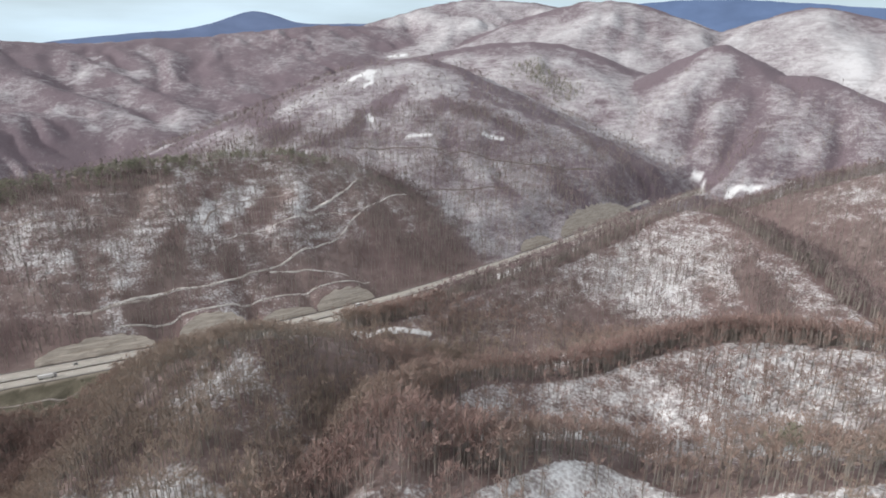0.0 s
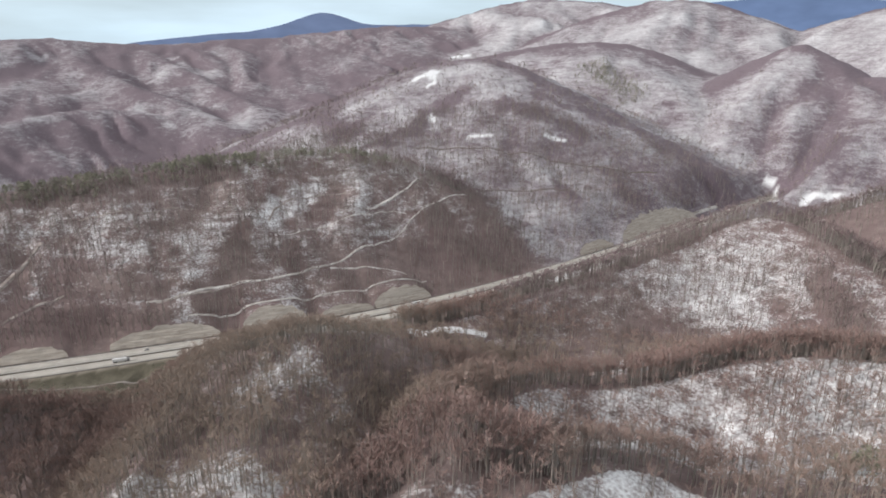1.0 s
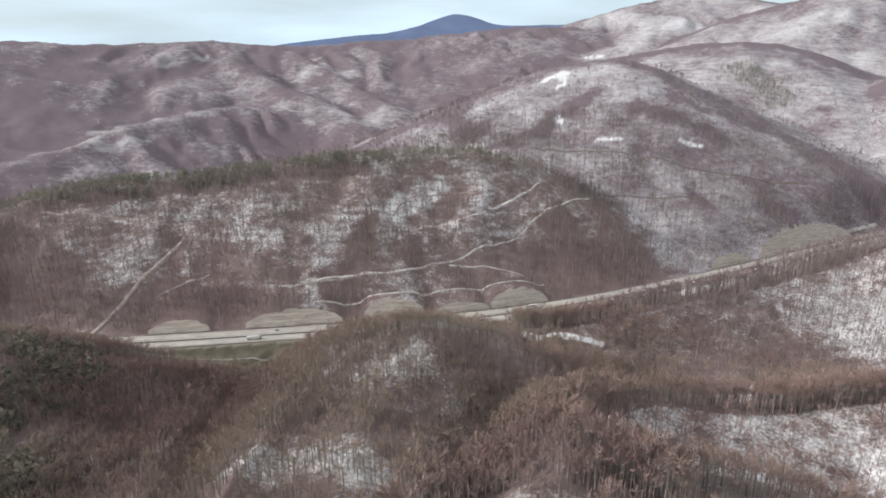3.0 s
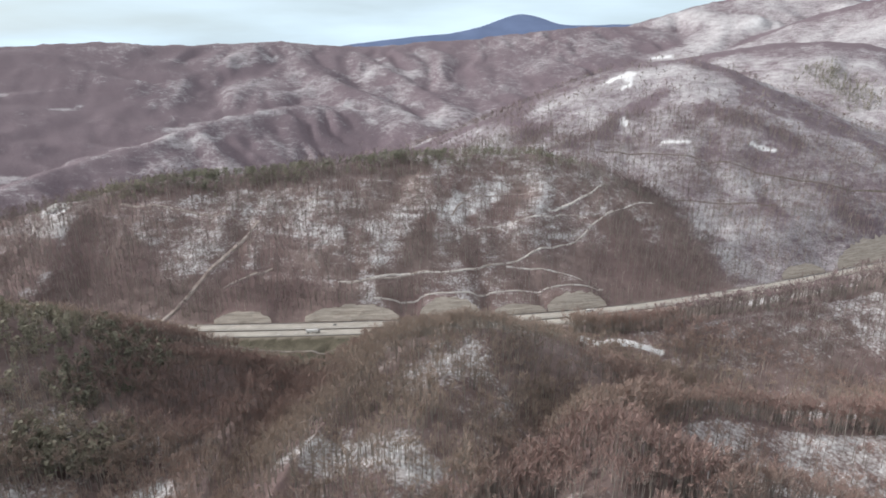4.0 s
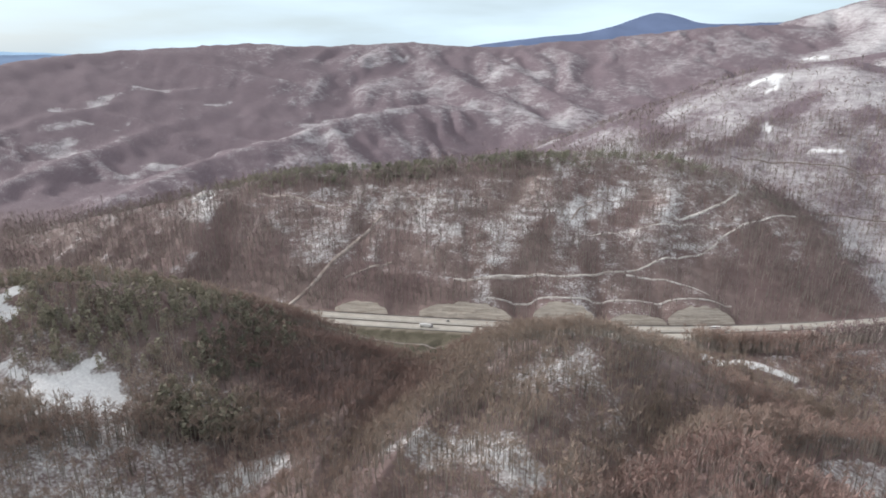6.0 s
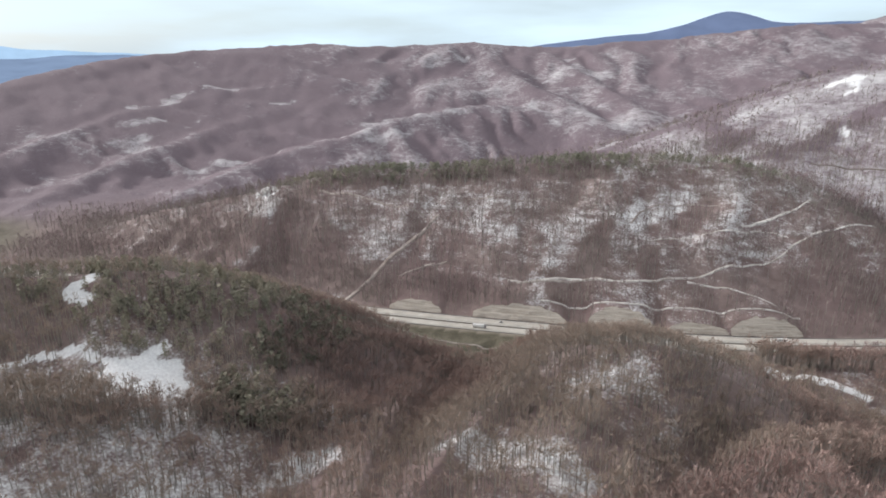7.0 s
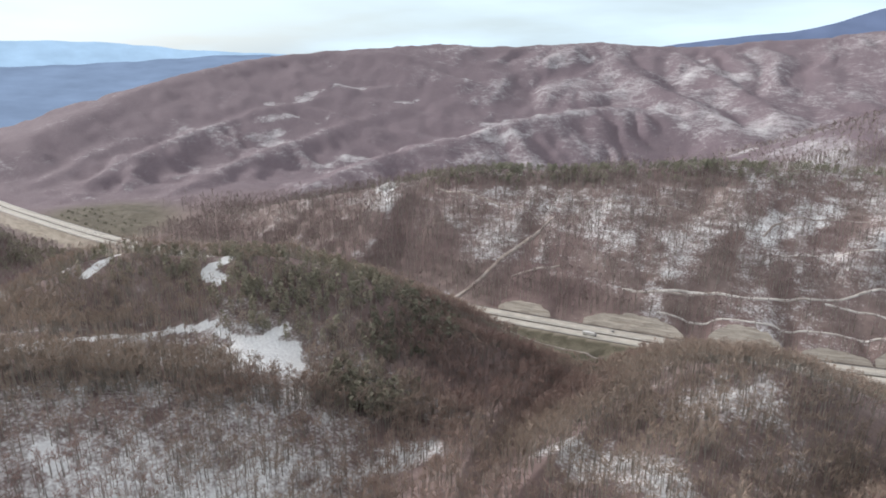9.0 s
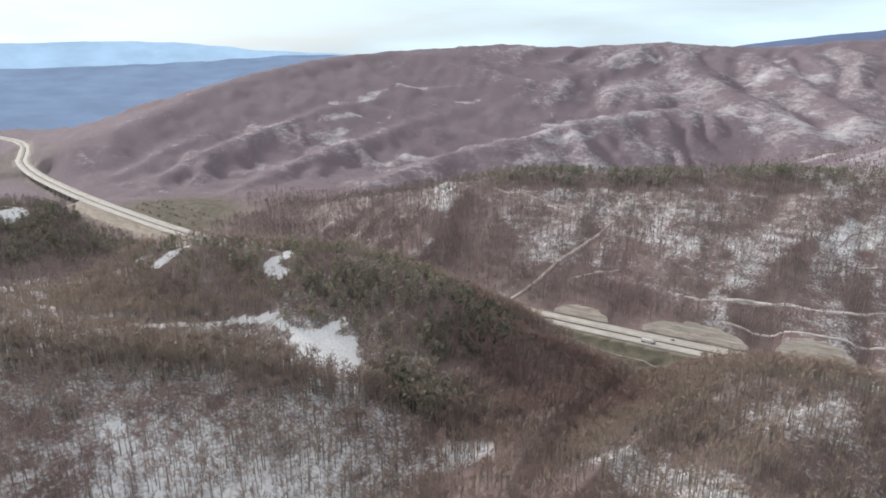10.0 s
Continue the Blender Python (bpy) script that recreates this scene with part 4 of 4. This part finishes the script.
road_line = finer(rounded(ROAD, 2), 8.0)
for side in (-1, 1):
    way = strip("road", road_line, side * 9.0, 7.0, 0.10, ASPHALT)
    tagged(way, "pale salted asphalt carriageway of a motorway", "road", kind="structure")
    for off in (3.0, 15.2):
        edge = strip("edge_line", road_line, side * off, 0.14, 0.13, LINE_PAINT)
        tagged(edge, "white painted line along the carriageway", "road marking", kind="structure")
    rail = strip("guard_rail", road_line, side * 16.4, 0.12, 0.75, STEEL)
    tagged(rail, "galvanised steel guard rail beside the motorway", "guard rail", kind="structure")
median = strip("median", road_line, 0, 2.0, 0.14, VERGE)
tagged(median, "dark soil strip between the two carriageways", "median", kind="structure")
barrier = strip("barrier", road_line, 0, 0.35, 0.95, CONCRETE)
tagged(barrier, "weathered concrete barrier along the motorway's middle", "barrier", kind="structure")

# dashed lane lines, too many to count
dash_v, dash_f = [], []
mid_pts = finer(rounded(ROAD, 2), 18.0)
for a, b in zip(mid_pts[:-1], mid_pts[1:]):
    d = (b - a) / np.linalg.norm(b - a)
    nrm = np.array([-d[1], d[0]])
    for off in (-11.0, -7.0, 7.0, 11.0):
        c = a + nrm * off
        k = len(dash_v)
        for p in (c - nrm * 0.1, c + nrm * 0.1, c + d * 6 + nrm * 0.1, c + d * 6 - nrm * 0.1):
            dash_v.append((p[0], p[1], 0.125))
        dash_f.append((k, k + 1, k + 2, k + 3))
dashes = add_mesh("lane_dashes", np.array(dash_v), np.array(dash_f)[:, ::-1], [LINE_PAINT])
tagged(dashes, "white dashed lane lines on the motorway", "road marking", kind="stuff")


def ground_z(p):
    return land(p[:, 0], p[:, 1])[0]


for key, (half, way) in TRACKS.items():
    flat = [(a, b, 0) for a, b in way]
    band = strip("forest_track", finer(rounded(flat, 2), 4.0), 0, half, 0.5, VERGE if key in ("forest", "field") else MUD_TRACK if key not in ("main", "upper", "switchback", "branch", "low", "east") else TRACK, ground_z)
    tagged(band, "narrow forest track with snow and mud on the hillside", "track", kind="structure")


# ---- rock cuttings beside the motorway ----
def bank_material():
    m, n, l, b = material("cut_rock", 0.95)
    co = object_coords(n)
    bed = tex_noise(n, l, co, 0.05, 5, 0.6, (1, 1, 14))
    dirt = tex_noise(n, l, co, 0.22, 6, 0.65)
    col = mix_rgb(n, l, remap(n, l, bed, 0.34, 0.66), (0.34, 0.30, 0.255), (0.54, 0.49, 0.43))
    col = mix_rgb(n, l, remap(n, l, dirt, 0.55, 0.8, 0, 0.6), col, (0.22, 0.18, 0.15))
    l.new(col, b.inputs["Base Color"])
    bump(n, l, b, calc(n, l, "ADD", bed, dirt), 0.8, 0.8)
    return m


CUT_ROCK = bank_material()
road_all = finer(rounded(ROAD, 2), 1.0)
road_run = np.array([along(ROAD, road_all[:, 0], road_all[:, 1])[1]])[0]


def cut_bank(s, half, high):
    """A benched rock face, arched where a spur of the hill was sliced off."""
    i0, i1 = np.searchsorted(road_run, (s - half, s + half))
    idx = np.arange(i0, i1, 1.5).astype(int)
    p = road_all[idx]
    t = road_all[idx + 1] - road_all[idx - 1]
    t /= np.linalg.norm(t, axis=1, keepdims=True)
    up = np.stack([t[:, 1], -t[:, 0]], 1)  # the road runs west: north is to its right
    top = high * np.clip(1 - ((road_run[idx] - s) / half) ** 2, 0, 1) ** 0.55 / 0.95 * 1.06 + 0.3
    top = top * (1 + 0.10 * value_noise(road_run[idx] / 6.0, 0 * idx + s)) + 0.5 * value_noise(road_run[idx] / 2.1, 0 * idx + 3.3)
    rows = 40
    step = np.linspace(0, 1, rows)[None, :] * np.maximum(top, 0.05)[:, None]
    bench = np.floor(step / 4.2) * 4.2
    within = (step - bench) / 4.2
    rise = 1.2 * (bench + 4.2 * np.clip(within / 0.88, 0, 1)) + 0.7
    d = ROAD_HALF + 1.6 + step + 0.5 * fbm(road_run[idx][:, None] + 0 * step, step * 2, 9, 3)
    v = np.stack([p[:, 0][:, None] + up[:, 0][:, None] * d, p[:, 1][:, None] + up[:, 1][:, None] * d, np.minimum(rise, 1.2 * step + 2.2)], -1)
    n = len(idx)
    k = np.arange(n * rows).reshape(n, rows)
    f = np.stack([k[:-1, :-1], k[1:, :-1], k[1:, 1:], k[:-1, 1:]], -1).reshape(-1, 4)[:, ::-1]
    ob = add_mesh("cut_bank", v.reshape(-1, 3), f, [CUT_ROCK])
    return tagged(ob, "arched beige rock cutting with benches above the motorway", "rock cutting", kind="structure")


for spur in SPURS:
    cut_bank(*spur)

# ---- viaduct ----
def bm_box(bm, sx, sy, sz, x=0, y=0, z=0, taper=1.0):
    """A box standing on z, narrowed towards its top."""
    r = bmesh.ops.create_cube(bm, size=1.0)["verts"]
    for v in r:
        k = taper if v.co.z > 0 else 1.0
        v.co = Vector((x + v.co.x * sx * k, y + v.co.y * sy * k, z + (v.co.z + 0.5) * sz))
    return r


def part(name, bm, mat, parent=None, label="", bevel=0.0):
    if bevel:
        bmesh.ops.bevel(bm, geom=bm.edges[:], offset=bevel, segments=1, affect="EDGES")
    me = bpy.data.meshes.new(name)
    bm.to_mesh(me)
    bm.free()
    me.materials.append(mat)
    ob = new(name, me)
    if parent:
        ob.parent = parent
    if label:
        ob["label"] = label
    return ob


viaduct = new("viaduct")
tagged(viaduct, "concrete motorway viaduct on tall piers over the side valley", "viaduct")
deck_line = road_all[VIADUCT[0] - 30:VIADUCT[1] + 30:6]
for off in (-9.0, 9.0):
    girder = strip("deck", deck_line, off, 7.6, -0.45, CONCRETE, None, viaduct)
    beam = strip("girder", deck_line, off, 4.0, -0.9, CONCRETE, None, viaduct)
    beam.data.transform(Matrix.Diagonal((1, 1, 2.0, 1)))
pier_mesh = None
for s in range(VIADUCT[0] + 15, VIADUCT[1], 30):
    p, q = road_all[s], road_all[s + 1]
    heading = math.atan2(q[1] - p[1], q[0] - p[0])
    for off in (-9.0, 9.0):
        x, y = p[0] - math.sin(heading) * off, p[1] + math.cos(heading) * off
        if pier_mesh is None:
            bm = bmesh.new()
            bm_box(bm, 2.4, 5.0, 24.0, 0, 0, -26.0, 0.85)
            bm_box(bm, 2.8, 9.0, 1.4, 0, 0, -2.6)
            pier = part("pier", bm, CONCRETE, viaduct, "tapered concrete pier with a wide head")
            pier_mesh = pier.data
        else:
            pier = new("pier", pier_mesh)
            pier.parent = viaduct
        pier.matrix_basis = pose(x, y, 0.0, 0, 0, math.degrees(heading))

# ---- traffic ----
WHITE_PAINT = plain("white_coachwork", (0.74, 0.74, 0.73), (0.82, 0.82, 0.81), 0.4, 0.4)
DARK_GLASS = plain("dark_glass", (0.02, 0.022, 0.025), (0.03, 0.033, 0.036), 0.5, 0.15)
TYRE = plain("tyre_rubber", (0.018, 0.018, 0.018), (0.03, 0.03, 0.03), 2.0)
SILVER = plain("silver_coachwork", (0.34, 0.34, 0.35), (0.42, 0.42, 0.43), 0.4, 0.35, None, 0.4)


def wheel(parent, x, y, rad, wide):
    bm = bmesh.new()
    bmesh.ops.create_cone(bm, cap_ends=True, segments=16, radius1=rad, radius2=rad, depth=wide)
    w = part("wheel", bm, TYRE, parent, "", 0.03)
    w.matrix_basis = pose(x, y, rad, 90)
    return w


def coach(m):
    """A long white coach, 12 m."""
    ob = new("coach")
    tagged(ob, "white coach driving on the motorway carriageway", "coach")
    bm = bmesh.new()
    bm_box(bm, 12.0, 2.5, 2.7, 0, 0, 0.45, 0.97)
    part("body", bm, WHITE_PAINT, ob, "", 0.18)
    for side in (-1, 1):
        bm = bmesh.new()
        bm_box(bm, 10.6, 0.06, 0.85, -0.2, side * 1.235, 1.75)
        part("side_window", bm, DARK_GLASS, ob, "dark tinted window band")
    bm = bmesh.new()
    bm_box(bm, 0.06, 2.2, 1.4, 5.97, 0, 1.3)
    part("windscreen", bm, DARK_GLASS, ob, "dark windscreen")
    bm = bmesh.new()
    bm_box(bm, 3.0, 1.6, 0.22, -1.5, 0, 3.13)
    part("roof_unit", bm, WHITE_PAINT, ob, "", 0.05)
    for x in (4.0, -2.6, -3.9):
        for side in (-1, 1):
            wheel(ob, x, side * 1.1, 0.48, 0.3)
    ob.matrix_basis = m
    return ob


def lorry(m):
    """A white articulated lorry, 15 m."""
    ob = new("lorry")
    tagged(ob, "white box lorry with trailer on the motorway", "lorry")
    bm = bmesh.new()
    bm_box(bm, 12.2, 2.5, 2.75, -1.6, 0, 1.15)
    part("trailer", bm, WHITE_PAINT, ob, "", 0.06)
    bm = bmesh.new()
    bm_box(bm, 2.2, 2.4, 2.9, 6.0, 0, 0.5, 0.93)
    part("cab", bm, SILVER, ob, "silver driver's cab", 0.12)
    bm = bmesh.new()
    bm_box(bm, 0.06, 2.0, 0.9, 7.06, 0, 1.9)
    part("windscreen", bm, DARK_GLASS, ob, "dark windscreen")
    bm = bmesh.new()
    bm_box(bm, 13.0, 1.0, 0.35, -0.8, 0, 0.8)
    part("chassis", bm, TYRE, ob, "black chassis")
    for x in (6.0, 3.4, -4.4, -5.6, -6.8):
        for side in (-1, 1):
            wheel(ob, x, side * 1.05, 0.5, 0.32)
    ob.matrix_basis = m
    return ob


def car(m, paint, colour):
    ob = new("car")
    tagged(ob, colour + " hatchback car driving on the motorway", "car")
    bm = bmesh.new()
    bm_box(bm, 4.4, 1.8, 0.75, 0, 0, 0.3)
    part("body", bm, paint, ob, "", 0.15)
    bm = bmesh.new()
    bm_box(bm, 2.6, 1.62, 0.62, -0.3, 0, 1.03, 0.78)
    part("cabin", bm, DARK_GLASS, ob, "dark glazed cabin", 0.08)
    bm = bmesh.new()
    bm_box(bm, 1.7, 1.25, 0.06, -0.3, 0, 1.64)
    part("roof", bm, paint, ob)
    for x in (1.35, -1.35):
        for side in (-1, 1):
            wheel(ob, x, side * 0.8, 0.32, 0.22)
    ob.matrix_basis = m
    return ob


def on_road(x, y, lane):
    """The pose on the motorway next to a place, in the lane set off from the middle."""
    i = int(np.argmin(np.hypot(road_all[:, 0] - x, road_all[:, 1] - y)))
    p, q = road_all[i], road_all[min(i + 4, len(road_all) - 1)]
    a = math.atan2(q[1] - p[1], q[0] - p[0])
    return pose(p[0] - math.sin(a) * lane, p[1] + math.cos(a) * lane, 0.14, 0, 0, math.degrees(a) + (180 if lane > 0 else 0))


coach(on_road(-102, 682, -9.0))
lorry(on_road(-360, 503, 9.0))
car(on_road(-345, 520, -9.0), SILVER, "silver")
car(on_road(-1120, 180, -9.0), WHITE_PAINT, "white")

# ---- trees that stand on their own along the lower slopes ----
TREE_KINDS = []
for i in range(6):
    v, t, mi = bare_tree(120 + i, 9, 60, 0.016)
    holder = new("beech_tree")
    tagged(holder, "leafless beech tree on the snowy hillside", "tree", "beeches on the lower slope")
    wood_t, twig_t = t[mi == 0], t[mi == 1]
    for pname, tri, mat in (("trunk", wood_t, BARK), ("crown", twig_t, TWIGS)):
        used, back = np.unique(tri.ravel(), return_inverse=True)
        ob = add_mesh(pname, v[used], back.reshape(-1, 3), [mat], attrs={"tone": np.full(len(used), 0.25 + 0.1 * i), "stand": np.full(len(used), 0.1)}, parent=holder)
        ob["label"] = "grey beech trunk with rising limbs" if pname == "trunk" else "haze of thin bare brown twigs"
    TREE_KINDS.append(holder)
for n, (place, high) in enumerate(singles):
    turn = pose(*place, 0, 0, (n * 137.5) % 360)
    if n < len(TREE_KINDS):
        tree = TREE_KINDS[n]
        tree.matrix_basis = turn
    else:
        tree = copy_thing(TREE_KINDS[n % len(TREE_KINDS)], turn)
    tree.scale = (high, high, high)


# ---- bushes on the valley floor, an outcrop on the hill ----
def bush(m, seed, size):
    g = np.random.default_rng(seed)
    c = g.normal(0, 0.33, (60, 3)) * np.array([1, 1, 0.7]) + np.array([0, 0, 0.55])
    c[:, 2] = np.abs(c[:, 2])
    d1, d2 = g.normal(0, 0.2, (60, 3)), g.normal(0, 0.2, (60, 3))
    v = np.stack([c, c + d1, c + d2], 1).reshape(-1, 3) * size
    ob = add_mesh("bush", v, np.arange(180).reshape(-1, 3), [NEEDLES], attrs={"tone": np.full(180, g.random()), "stand": np.full(180, 0.5)})
    ob.matrix_basis = m
    return tagged(ob, "dark low bush on the grassy valley floor", "bush", "bushes below the motorway")


g_b = np.random.default_rng(5)
for k in range(44):
    s = int(g_b.uniform(1010, 1420))
    p, q = road_all[s], road_all[s + 1]
    a = math.atan2(q[1] - p[1], q[0] - p[0])
    off = g_b.choice([27, 40, 44]) + g_b.normal(0, 2.5)
    x, y = p[0] - math.sin(a) * off, p[1] + math.cos(a) * off
    bush(pose(x, y, float(ground_z(np.array([[x, y]]))[0]) - 0.2, 0, 0, k * 40), k, g_b.uniform(1.2, 2.6))

for k in range(48):
    row, place = k % 4, k // 4
    u, off = place * 17 + g_b.normal(0, 4.5) + 9 * row, 44 + 21 * row + g_b.normal(0, 1.5)
    x, y = -1128 - 0.96 * u - 0.28 * off, 175 - 0.28 * u + 0.96 * off
    bush(pose(x, y, float(ground_z(np.array([[x, y]]))[0]) - 0.2, 0, 0, k * 40), 100 + k, g_b.uniform(2.0, 4.2))

STONE = plain("pale_limestone", (0.42, 0.40, 0.38), (0.68, 0.67, 0.65), 0.3)
outcrop = new("rock_outcrop")
tagged(outcrop, "pale limestone outcrop dusted with snow on the ridge", "rock outcrop")
for k in range(9):
    bm = bmesh.new()
    bmesh.ops.create_icosphere(bm, subdivisions=3, radius=1.0)
    for v in bm.verts:
        nv = noise.noise(v.co * 1.3 + Vector((k * 7.1, 0, 0)))
        v.co = v.co * (1 + 0.45 * nv + 0.2 * noise.noise(v.co * 3.1))
    rock = part("boulder", bm, STONE, outcrop)
    x, y = -809 + g_b.normal(0, 8), 560 + g_b.normal(0, 6)
    size = g_b.uniform(4.0, 7.5)
    rock.matrix_basis = pose(x, y, float(ground_z(np.array([[x, y]]))[0]), 0, 0, k * 50) @ Matrix.Diagonal((size * 1.3, size, size * 0.9, 1))
